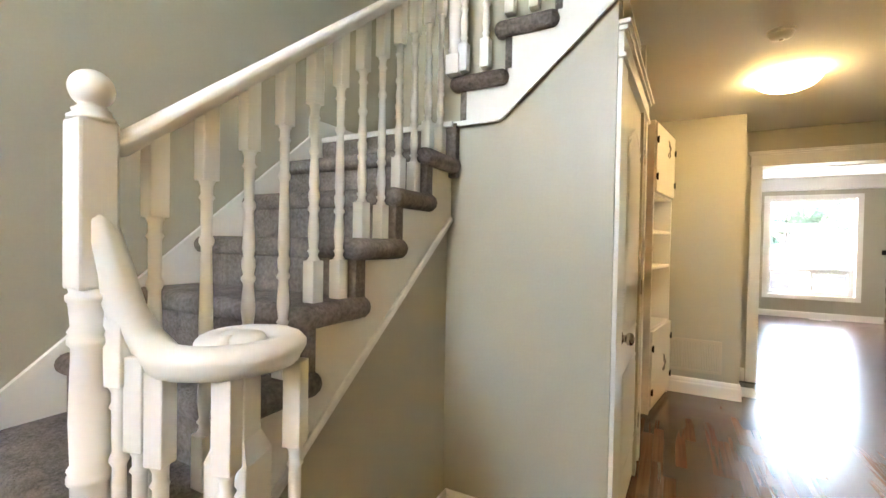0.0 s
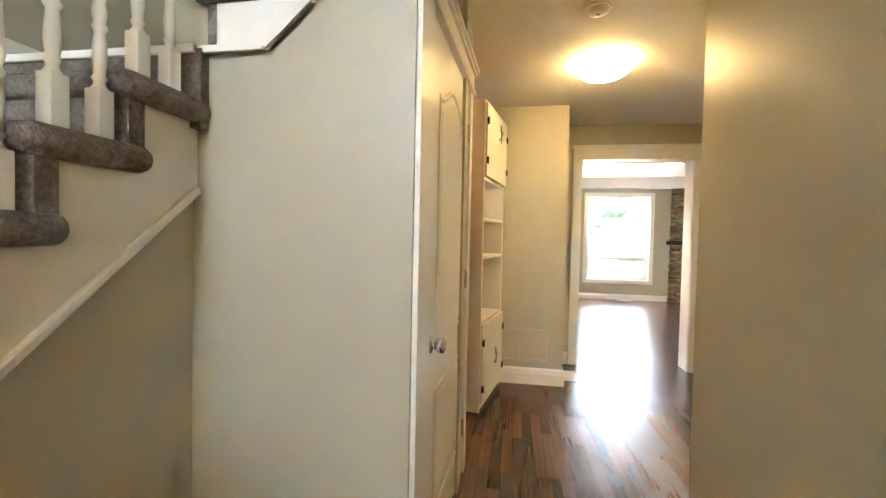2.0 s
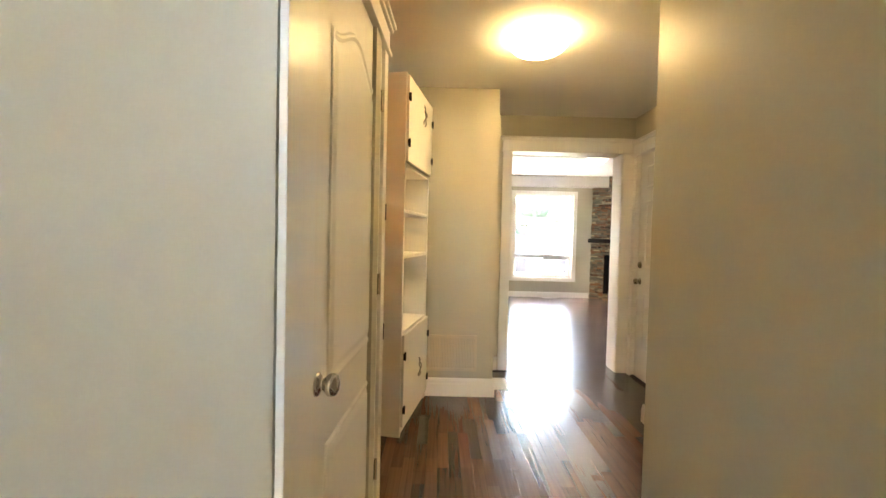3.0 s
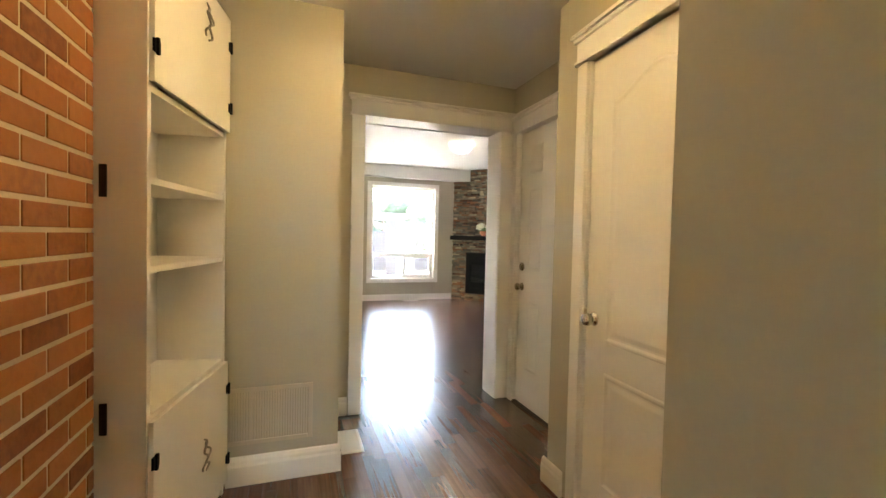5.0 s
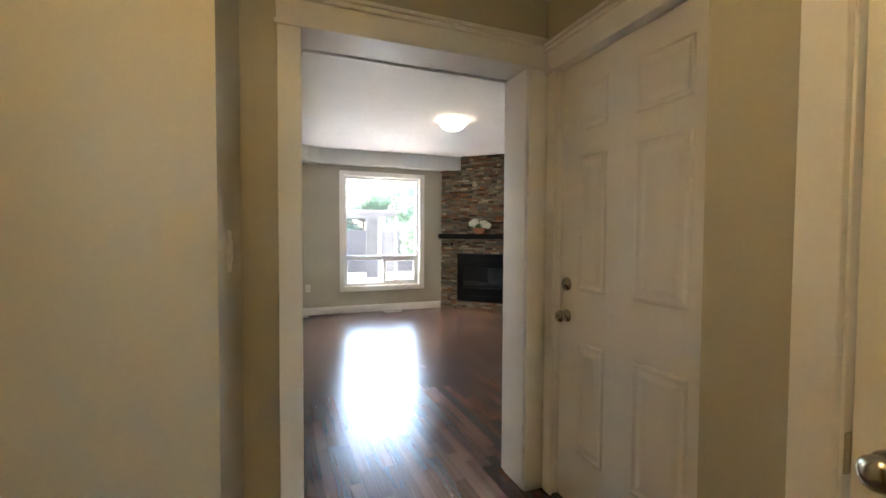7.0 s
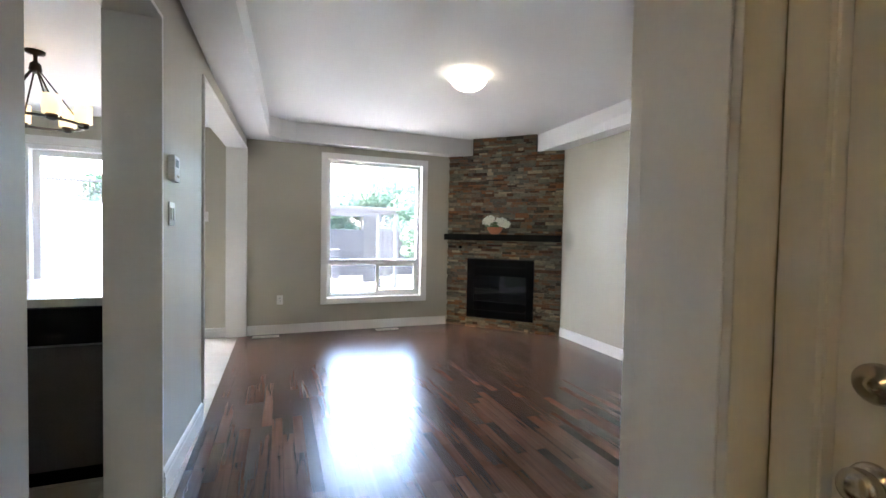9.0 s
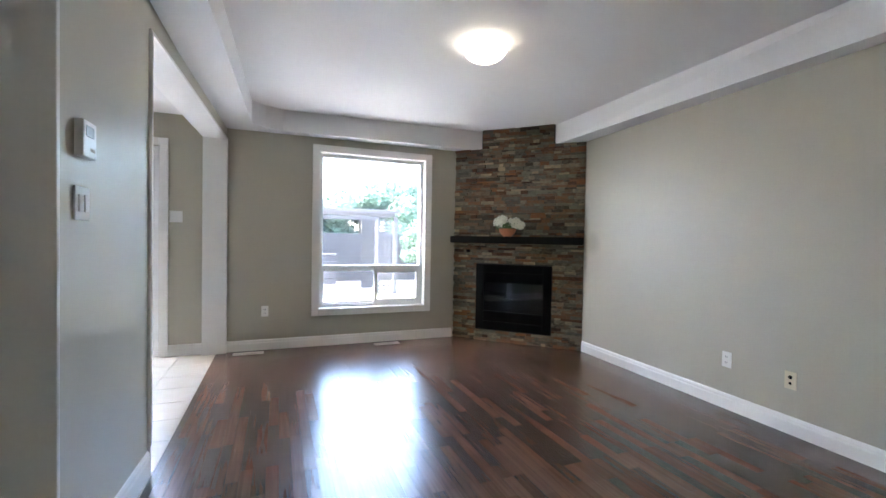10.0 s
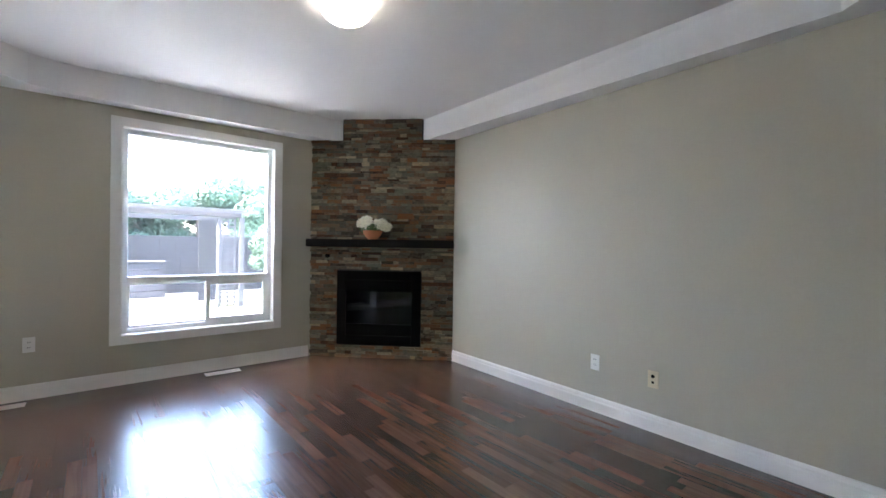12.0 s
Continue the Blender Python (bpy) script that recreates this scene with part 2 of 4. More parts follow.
def part(name, bm, material, parent=None, label="", at=None, smooth=False):
    ob = new(name, mesh_of(name, bm, material))
    if smooth:
        for p in ob.data.polygons:
            p.use_smooth = True
    if parent is not None:
        ob.parent = parent
    if at is not None:
        ob.matrix_basis = at
    if label:
        tagged(ob, label)
    return ob


def thing(name, m, label, category, group="", kind=""):
    ob = new(name)
    ob.empty_display_size = 0.1
    ob.matrix_basis = m
    return tagged(ob, label, category, group, kind)


def struct(name, bm, material, label, category):
    return tagged(part(name, bm, material), label, category, kind="structure")


def piece(name, me, parent, m):
    ob = new(name, me)
    ob.parent = parent
    ob.matrix_basis = m
    return ob


# ---- large structure ----
LW = -0.115           # face of the partition between family room and kitchen, at its near end
LEAN = 0.040          # its run out of square


def lean(bm):
    for v in bm.verts:
        v.co.x += LEAN * (v.co.y - 2.75)
    return bm


HALL_Z, SOFFIT_Z, TRAY_Z = 2.41, 2.362, 2.588
WX0, WX1, WZ0, WZ1 = 0.925, 2.185, 0.42, 2.205     # window opening

struct("wall_north", boxes(
    (-4.2, -2.1, 5.17, 5.35, 0, 2.7), (-2.1, -0.62, 5.17, 5.35, 2.12, 2.7), (-0.62, WX0, 5.17, 5.35, 0, 2.7), (WX0, WX1, 5.17, 5.35, 0, WZ0),
    (WX0, WX1, 5.17, 5.35, WZ1, 2.7), (WX1, 3.89, 5.17, 5.35, 0, 2.7)), PAINT, "beige painted outside wall with window and patio door", "wall")
def slant(bm):
    for v in bm.verts:
        v.co.x += LEAN * (min(v.co.y, 4.05) - 4.05)
    return bm


struct("wall_east", slant(boxes((3.71, 3.89, 0.25, 4.05, 0, 2.7), (3.71, 3.89, 4.05, 5.17, 0, 2.7))), PAINT, "plain beige painted wall of the family room", "wall")
struct("wall_doorway", boxes(
    (-0.21, -0.009, 0.075, 0.25, 0, HALL_Z), (-0.009, 1.063, 0.075, 0.25, 2.093, HALL_Z), (1.063, 3.89, 0.075, 0.25, 0, 2.7), (-0.21, 1.063, 0.075, 0.25, HALL_Z, 2.7)), PAINT,
    "beige wall with a white cased doorway", "wall")
struct("wall_partition", lean(boxes(
    (LW - 0.2, LW, 1.84, 2.70, 0, SOFFIT_Z + 0.2), (LW - 0.2, LW, 2.70, 5.17, 2.255, SOFFIT_Z + 0.2), (LW - 0.2, LW, 0.42, 1.84, 2.21, SOFFIT_Z + 0.2))), PAINT,
    "beige partition with cased openings to the kitchen", "wall")
struct("wall_stub", boxes((-0.21, -0.012, 0.272, 0.42, 0, 2.56), (-0.21, -0.09, 0.25, 0.272, 0, 2.56)), PAINT, "short beige wall beside the doorway", "wall")
struct("wall_kitchen", boxes((-4.2, -4.05, -0.6, 5.17, 0, 2.7), (-4.2, -0.21, 0.0, 0.14, 0, 2.7)), PAINT, "beige kitchen walls", "wall")
# hall
struct("wall_return", boxes((-0.36, -0.21, -0.614, 0.075, 0, HALL_Z), (-1.3, -0.36, -0.614, -0.5, 0, HALL_Z)), PAINT, "beige wall jutting out beside the bookcase", "wall")
struct("wall_brick_back", boxes((-1.15, -1.0212, -2.0, -1.312, 0, HALL_Z), (-1.5, -1.37, -1.5, -0.5, 0, HALL_Z)), MORTAR, "cream mortar wall behind red bricks", "wall")


def askew(bm):
    """The closet wall runs a little out of square."""
    for v in bm.verts:
        v.co.x += 0.0454 * (v.co.y + 2.95)
    return bm


struct("wall_closet", askew(boxes(
    (-1.06, -0.952, -2.999, -2.975, 0, HALL_Z), (-1.06, -0.952, -2.975, -2.105, 2.063, HALL_Z), (-1.06, -0.952, -2.105, -1.98, 0, HALL_Z))), PAINT, "beige closet wall with a white door", "wall")
struct("wall_closet_end", boxes((-1.72, -0.9585, -3.122, -3.0, 0, 2.9), (-0.9585, -0.9, -3.122, -3.0, HALL_Z + 0.15, 2.9)), PAINT, "tall plain wall under the upper stairs", "wall")
struct("wall_hall_east", boxes((0.138, 0.3, -7.6, -2.36, 0, HALL_Z), (0.3, 0.95, -2.55, -2.36, 0, HALL_Z)), PAINT, "plain beige hall wall", "wall")
struct("wall_closet_east", askew(boxes(
    (0.725, 0.95, -1.29, -1.03, 0, HALL_Z), (0.725, 0.95, -2.36, -2.06, 0, HALL_Z), (0.725, 0.95, -2.06, -1.29, 2.05, HALL_Z))), PAINT,
    "beige wall with a white panelled closet door", "wall")
struct("wall_recess", boxes((0.94, 1.165, -1.15, -1.03, 0, HALL_Z)), PAINT, "narrow beige wall beside the side door", "wall")
struct("wall_garage", boxes((1.165, 1.3, 0.003, 0.075, 0, HALL_Z), (1.165, 1.3, -0.862, 0.003, 2.07, HALL_Z), (1.165, 1.3, -1.15, -0.862, 0, HALL_Z)), PAINT, "beige wall with a white side door", "wall")
# stair hall and entrance
struct("wall_stairs_west", boxes((-2.62, -2.5, -7.6, -2.2, 0, 5.2)), PAINT, "tall beige wall of the stair hall", "wall")
struct("wall_stairs_north", boxes((-2.5, -0.9, -2.32, -2.2, 0, 5.2)), PAINT, "tall beige wall behind the stair landing", "wall")
struct("wall_entrance", boxes((-2.62, -2.0, -7.75, -7.6, 0, 5.2), (-1.0, 0.3, -7.75, -7.6, 0, 5.2), (-2.0, -1.0, -7.75, -7.6, 3.9, 5.2), (-2.0, -1.0, -7.75, -7.6, 0, 2.3)), PAINT,
       "entrance wall with a tall window", "wall")
struct("wall_upper", boxes((-0.95, -0.8, -7.6, -2.2, HALL_Z + 0.15, 5.2)), PAINT, "upper wall of the stair hall", "wall")
struct("ceiling_stairs", boxes((-2.62, -0.8, -7.75, -2.2, 5.2, 5.3)), CEIL, "white ceiling high over the stairs", "ceiling")
struct("ceiling_hall", boxes((-0.96, 0.3, -7.6, 0.075, HALL_Z, HALL_Z + 0.14), (0.3, 1.3, -2.55, 0.075, HALL_Z, HALL_Z + 0.14), (-1.3, -0.96, -3.0, 0.0, HALL_Z, HALL_Z + 0.14)), CEIL, "white ceiling of the hall", "ceiling")
struct("ceiling_kitchen", boxes((-4.2, LW - 0.1, 0.14, 5.2, 2.45, 2.56)), CEIL, "white ceiling of the kitchen", "ceiling")


def tray():
    """Dropped border round a raised ceiling with cut corners."""
    inner = [(0.125, 1.12), (0.235, 4.83), (0.36, 4.965), (0.53, 5.035), (2.86, 4.965), (3.485, 4.315), (3.46, 1.00), (3.21, 0.74), (0.42, 0.80)]
    outer = [(-0.12, 0.14), (-0.08, 5.17), (0.2, 5.17), (0.5, 5.17), (2.9, 5.17), (3.71, 4.4), (3.71, 0.6), (3.71, 0.14), (0.3, 0.14)]
    bm = bmesh.new()
    lo_i = [bm.verts.new((x, y, SOFFIT_Z)) for x, y in inner]
    lo_o = [bm.verts.new((x, y, SOFFIT_Z)) for x, y in outer]
    hi_i = [bm.verts.new((x - (0.05 if x > 3 and y < 2 else 0), y, TRAY_Z)) for x, y in inner]
    n = len(inner)
    for i in range(n):
        j = (i + 1) % n
        bm.faces.new((lo_o[i], lo_o[j], lo_i[j], lo_i[i]))
        bm.faces.new((lo_i[i], lo_i[j], hi_i[j], hi_i[i]))
    bmesh.ops.recalc_face_normals(bm, faces=bm.faces)
    add_box(bm, -0.3, 3.9, 0.1, 5.3, TRAY_Z, TRAY_Z + 0.12)
    return bm


struct("ceiling_family_room", tray(), CEIL, "white tray ceiling with a dropped border", "ceiling")


# ---- trim: profiles and baseboards ----
BASE = [(0, 0), (0.016, 0), (0.016, 0.076), (0.012, 0.086), (0.012, 0.098), (0.007, 0.110), (0, 0.115)]


def baseboard(name, a, b, h=1.0, label="white moulded baseboard along the wall"):
    """From a to b, with the room on the left of the way."""
    a, b = Vector((*a, 0)), Vector((*b, 0))
    d = (b - a).normalized()
    out = Vector((-d.y, d.x, 0))
    bm = bmesh.new()
    ra = [bm.verts.new(a + out * s + Vector((0, 0, u * h))) for s, u in BASE]
    rb = [bm.verts.new(b + out * s + Vector((0, 0, u * h))) for s, u in BASE]
    k = len(BASE)
    for j in range(k):
        bm.faces.new((ra[j], rb[j], rb[(j + 1) % k], ra[(j + 1) % k]))
    bm.faces.new(ra)
    bm.faces.new(rb[::-1])
    bmesh.ops.recalc_face_normals(bm, faces=bm.faces)
    return struct(name, bm, WHITE, label, "baseboard")


baseboard("baseboard", (2.565, 5.169), (0.0, 5.169))
baseboard("baseboard", (3.557, 0.26), (3.709, 4.05))
baseboard("baseboard", (-0.0, 5.169), (-0.62, 5.169))
baseboard("baseboard", (LW - 0.003, 2.70), (LW - 0.037, 1.86), 1.15)
baseboard("baseboard", (-0.209, -0.615), (-0.745, -0.615), 1.25)
baseboard("baseboard", (-0.209, 0.074), (-0.209, -0.631), 1.25)
baseboard("baseboard", (-0.085, 0.074), (-0.193, 0.074), 1.1)
baseboard("baseboard", (0.799, -1.18), (0.799, -1.014), 1.1)
baseboard("baseboard", (0.137, -7.5), (0.137, -2.344))
baseboard("baseboard", (-0.97, -3.123), (-1.684, -3.123))
baseboard("baseboard", (-1.684, -3.123), (-1.684, -4.9))



# ---- doors and cased openings ----
def cased_opening(name, m, w, h, depth, label, category="doorway", left=0.075, right=0.075, back=False, head=0.13):
    """Local: x along the opening, z up, the viewer on the -y side; y = 0 is the wall's face."""
    d = thing(name, m, label, category, kind="structure")
    t = 0.02
    part("jamb", boxes((-t, 0, -0.003, depth + 0.003, 0, h), bevel=0.002), WHITE, d)
    part("jamb", boxes((w, w + t, -0.003, depth + 0.003, 0, h), bevel=0.002), WHITE, d)
    part("head_jamb", boxes((-t, w + t, -0.003, depth + 0.003, h, h + t), bevel=0.002), WHITE, d)
    for y0, y1 in ([(-0.021, -0.003)] + ([(depth + 0.003, depth + 0.038)] if back else [])):
        s = -1 if y0 < 0 else 1
        e = y0 if s < 0 else y1
        part("casing", boxes((-left, -0.004, y0, y1, 0, h), bevel=0.003), WHITE, d)
        part("casing", boxes((w + 0.004, w + right, y0, y1, 0, h), bevel=0.003), WHITE, d)
        bm = boxes((-left - 0.004, w + right + 0.004, min(e + s * 0.004, y1), max(e + s * 0.004, y0) if s > 0 else y1, h + 0.001, h + head - 0.03), bevel=0.002)
        part("header", bm, WHITE, d)
        bm = boxes((-left - 0.012, w + right + 0.012, min(e + s * 0.014, e - s * 0.016), max(e + s * 0.014, e - s * 0.016), h - 0.004, h + 0.014), bevel=0.004)
        part("bead", bm, WHITE, d)
        bm = boxes((-left - 0.016, w + right + 0.016, min(e + s * 0.018, e - s * 0.016), max(e + s * 0.018, e - s * 0.016), h + head - 0.03, h + head - 0.012),
                   (-left - 0.026, w + right + 0.026, min(e + s * 0.03, e - s * 0.016), max(e + s * 0.03, e - s * 0.016), h + head - 0.012, h + head + 0.006), bevel=0.004)
        part("cap_moulding", bm, WHITE, d)
    return d


def panel_outline(x0, x1, z0, z1, arch=0.0):
    pts = [(x0, z0), (x1, z0), (x1, z1)]
    if arch:
        w = x1 - x0
        for k in range(1, 16):
            u = k / 16
            s = 0.5 - 0.5 * math.cos(2 * math.pi * min(max((u - 0.06) / 0.88, 0), 1))
            pts.append((x1 - u * w, z1 + arch * s ** 0.8))
    pts.append((x0, z1))
    return pts


def inset(pts, d):
    cx, cz = sum(p[0] for p in pts) / len(pts), sum(p[1] for p in pts) / len(pts)
    out = []
    n = len(pts)
    for i, (x, z) in enumerate(pts):
        ax, az = pts[i - 1]
        bx, bz = pts[(i + 1) % n]
        e1, e2 = Vector((x - ax, z - az)).normalized(), Vector((bx - x, bz - z)).normalized()
        n1, n2 = Vector((-e1.y, e1.x)), Vector((-e2.y, e2.x))
        b = n1 + n2
        b = b / max(b.dot(n1), 0.3)
        out.append((x + b.x * d, z + b.y * d))
    return out


def moulded_panel(pts, y):
    """A pressed panel: bead, groove and raised field, on the face at y looking to -y."""
    bm = bmesh.new()
    loops = []
    for d, off in ((0, 0.001), (0.006, -0.003), (0.014, -0.0035), (0.024, 0.0008), (0.032, 0.001), (0.05, -0.0025), (0.056, -0.003)):
        loops.append([bm.verts.new((x, y + off, z)) for x, z in inset(pts, d)])
    n = len(pts)
    for a, b in zip(loops, loops[1:]):
        for i in range(n):
            bm.faces.new((a[i], a[(i + 1) % n], b[(i + 1) % n], b[i]))
    bm.faces.new(loops[-1])
    bmesh.ops.recalc_face_normals(bm, faces=bm.faces)
    return bm


def knob(parent, x, y, z, turned=False):
    prof = [(0.030, 0.0), (0.030, 0.003), (0.025, 0.007), (0.016, 0.010), (0.015, 0.018), (0.021, 0.023), (0.0275, 0.031), (0.0285, 0.040), (0.024, 0.050), (0.012, 0.055), (0.004, 0.056)]
    return part("knob", lathe(prof, 24), NICKEL, parent, "round brushed nickel knob", at=pose(x, y, z, 90, 0, 0))


def hinge(parent, x, y, z):
    return part("hinge", boxes((x - 0.006, x + 0.006, y - 0.012, y, z - 0.045, z + 0.045), (x - 0.016, x + 0.016, y - 0.004, y, z - 0.044, z + 0.044), bevel=0.001), NICKEL, parent, "small steel hinge")


def door_leaf(parent, w, h, panels, y, knob_x, knob_z, material, label, x0=0.004, dead=None, hinges=()):
    """The leaf is let into its face where each panel lies."""
    leaf = part("door_leaf", boxes((x0, w - 0.004, y, y + 0.035, 0.008, h - 0.004), bevel=0.002), material, parent, label)
    for p in panels:
        part("panel", moulded_panel(panel_outline(*p), y - 0.0015), material, leaf)
    knob(leaf, knob_x, y, knob_z)
    if dead:
        part("deadbolt", lathe([(0.031, 0), (0.031, 0.006), (0.027, 0.012), (0.014, 0.014), (0.013, 0.02), (0.003, 0.021)], 24), NICKEL, leaf, "round nickel deadbolt", at=pose(knob_x, y, dead, 90, 0, 0))
    for z in hinges:
        hinge(parent, w if knob_x < w / 2 else 0.0, y + 0.002, z)
    return leaf


DOOR = mat("white_door_paint", (0.82, 0.80, 0.745), 0.44, vary=0.02, scale=4, fine=60, bump=0.06, bump_scale=90, dist=0.0006)

cased_opening("door_1", pose(0.012, 0.075, 0), 1.03, 2.072, 0.175, "white cased doorway with a tall header", back=True, left=0.09, right=0.112)

d = cased_opening("door_2", pose(-0.952, -2.95, 0, 0, 0, 87.4), 0.82, 2.04, 0.09, "white closet door with arched panels and nickel knob", "door", left=0.166)
door_leaf(d, 0.82, 2.04, [(0.13, 0.69, 0.845, 1.80, 0.09), (0.13, 0.69, 0.2, 0.70)], -0.008, 0.062, 0.885, DOOR, "white moulded door with two panels", hinges=(0.25, 1.05, 1.82))

d = cased_opening("door_3", pose(0.8, -1.30, 0, 0, 0, -92.6), 0.76, 2.05, 0.13, "white closet door with an arched upper panel", "door")
door_leaf(d, 0.76, 2.05, [(0.135, 0.63, 0.82, 1.835, 0.085), (0.135, 0.63, 0.2, 0.69)], 0.012, 0.058, 0.905, DOOR, "white moulded door with two panels", hinges=())
part("strike_plate", boxes((-0.006, 0.003, 0.0, 0.018, 0.87, 0.94)), NICKEL, d)

d = cased_opening("door_4", pose(1.165, -0.018, 0, 0, 0, -90), 0.82, 2.05, 0.12, "white six-panel side door with deadbolt", "door", left=0.066)
door_leaf(d, 0.82, 2.05, [(0.125, 0.30, 0.27, 0.79), (0.125, 0.30, 1.02, 1.62), (0.45, 0.69, 0.27, 0.79), (0.45, 0.69, 1.02, 1.62), (0.125, 0.30, 1.73, 1.93), (0.45, 0.69, 1.73, 1.93)], 0.02, 0.055, 0.89, DOOR,
          "white steel door with six panels", dead=1.04)
part("threshold", boxes((0, 0.82, -0.01, 0.14, 0.0, 0.012), bevel=0.003), IRON, d, "dark metal threshold")

# lining of the openings to the kitchen
for name, y0, y1, h in (("door_5", 0.42, 1.84, 2.19), ("door_6", 2.70, 5.165, 2.235)):
    o = thing(name, pose(0, 0, 0), "white lined opening between family room and kitchen", "doorway", kind="structure")
    x0, x1 = LW - 0.212, LW + 0.012
    part("jamb", lean(boxes((x0, x1, y1 - 0.02 if name == "door_5" else y0, y1 if name == "door_5" else y0 + 0.02, 0, h), bevel=0.003)), WHITE, o)
    if name == "door_6":
        part("jamb", lean(boxes((x0, x1, y1 - 0.06, y1, 0, h), bevel=0.003)), WHITE, o)
        part("casing", lean(boxes((x1 - 0.014, x1 + 0.004, y0 + 0.002, y0 + 0.022, 0.15, h + 0.01), bevel=0.003)), WHITE, o)
    part("head_jamb", lean(boxes((x0, x1, y0, y1, h, h + 0.02), bevel=0.003)), WHITE, o)


# ---- windows ----
def frame_ring(bm, x0, x1, z0, z1, w, y0, y1, bevel=0.003):
    add_box(bm, x0, x0 + w, y0, y1, z0, z1, bevel)
    add_box(bm, x1 - w, x1, y0, y1, z0, z1, bevel)
    add_box(bm, x0 + w, x1 - w, y0, y1, z1 - w, z1, bevel)
    add_box(bm, x0 + w, x1 - w, y0, y1, z0, z0 + w, bevel)
    return bm


def pane(parent, x0, x1, z0, z1, y):
    g = part("pane", boxes((x0, x1, y, y + 0.005, z0, z1)), GLASS, parent, "clear glass pane")
    g.visible_shadow = False
    return g


win = thing("window_1", pose(0, 0, 0), "large white framed window with a low slider", "window", kind="structure")
bm = frame_ring(bmesh.new(), WX0 - 0.08, WX1 + 0.08, WZ0 - 0.076, WZ1 + 0.076, 0.076, 5.146, 5.169, 0.004)
part("casing", bm, WHITE, win, "flat white window casing")
bm = frame_ring(bmesh.new(), WX0 - 0.012, WX1 + 0.012, WZ0 - 0.012, WZ1 + 0.012, 0.016, 5.150, 5.30, 0.002)
part("reveal", bm, WHITE, win)
VINYL = mat("white_vinyl", (0.82, 0.82, 0.81), 0.3, vary=0.01)
part("window_frame", frame_ring(bmesh.new(), WX0, WX1, WZ0, WZ1, 0.045, 5.235, 5.31, 0.004), VINYL, win)
part("transom", boxes((WX0 + 0.04, WX1 - 0.04, 5.215, 5.30, 0.86, 0.915), bevel=0.005), VINYL, win)
sash = part("sash", frame_ring(bmesh.new(), 1.575, WX1 - 0.042, WZ0 + 0.042, 0.862, 0.04, 5.232, 5.262, 0.004), VINYL, win, "sliding lower sash")
part("latch", boxes((1.583, 1.60, 5.218, 5.232, 0.62, 0.68), bevel=0.003), VINYL, sash)
part("sash", frame_ring(bmesh.new(), WX0 + 0.042, 1.615, WZ0 + 0.042, 0.862, 0.022, 5.268, 5.295, 0.003), VINYL, win)
pane(win, WX0 + 0.03, WX1 - 0.03, 0.90, WZ1 - 0.03, 5.272)
pane(win, 1.60, WX1 - 0.07, WZ0 + 0.07, 0.84, 5.245)
pane(win, WX0 + 0.05, 1.60, WZ0 + 0.05, 0.85, 5.28)

sl = thing("door_7", pose(0, 0, 0), "white sliding glass patio door", "door", kind="structure")
part("casing", boxes((-2.18, -2.1, 5.146, 5.169, 0, 2.2), (-0.62, -0.54, 5.146, 5.169, 0, 2.2), (-2.1, -0.62, 5.146, 5.169, 2.12, 2.2), bevel=0.004), WHITE, sl)
part("door_frame", frame_ring(bmesh.new(), -2.1, -0.62, 0.0, 2.12, 0.05, 5.19, 5.33, 0.004), VINYL, sl)
lf = part("sliding_leaf", frame_ring(bmesh.new(), -1.40, -0.67, 0.045, 2.07, 0.065, 5.225, 5.26, 0.004), VINYL, sl)
part("handle", boxes((-0.725, -0.705, 5.18, 5.195, 0.93, 1.13), (-0.725, -0.705, 5.195, 5.225, 0.93, 0.95), (-0.725, -0.705, 5.195, 5.225, 1.11, 1.13), bevel=0.004), VINYL, lf)
part("fixed_leaf", frame_ring(bmesh.new(), -2.055, -1.33, 0.045, 2.07, 0.065, 5.27, 5.305, 0.004), VINYL, sl)
pane(sl, -1.35, -0.72, 0.1, 2.02, 5.24)
pane(sl, -2.0, -1.38, 0.1, 2.02, 5.285)

ew = thing("window_2", pose(0, 0, 0), "tall entrance window", "window", kind="structure")
part("window_frame", frame_ring(bmesh.new(), -2.0, -1.0, 2.3, 3.9, 0.06, -7.72, -7.64, 0.004), VINYL, ew)
pane(ew, -1.95, -1.05, 2.35, 3.85, -7.69)


# ---- staircase ----
RISE, RUN, UPRISE = 0.192, 0.222, 0.2065
STEP = lambda k: 1.691 - RISE * (8 - k)
NOSE = lambda k: -3.405 - RUN * (8 - k)
stairs = thing("staircase", pose(0, 0, 0), "carpeted staircase with white open stringer and turned landing", "staircase")


def roll(a, b, r, seg=12):
    """A rounded carpet roll from a to b."""
    a, b = Vector(a), Vector(b)
    d = b - a
    L = d.length
    prof = [(r * math.sin(u), -r * 0.8 * math.cos(u)) for u in (0.12, 0.5, 0.95, 1.4)] + [(r, 0), (r, L)] + [(r * math.sin(u), L + r * 0.8 * math.cos(u)) for u in (1.4, 0.95, 0.5, 0.12)]
    bm = lathe(prof, seg)
    q = d.to_track_quat("Z", "Y").to_matrix().to_4x4()
    bmesh.ops.transform(bm, matrix=Matrix.Translation(a) @ q, verts=bm.verts)
    return bm


def join(*bms):
    out = bmesh.new()
    for b in bms:
        me = bpy.data.meshes.new("tmp")
        b.to_mesh(me)
        b.free()
        out.from_mesh(me)
        bpy.data.meshes.remove(me)
    return out


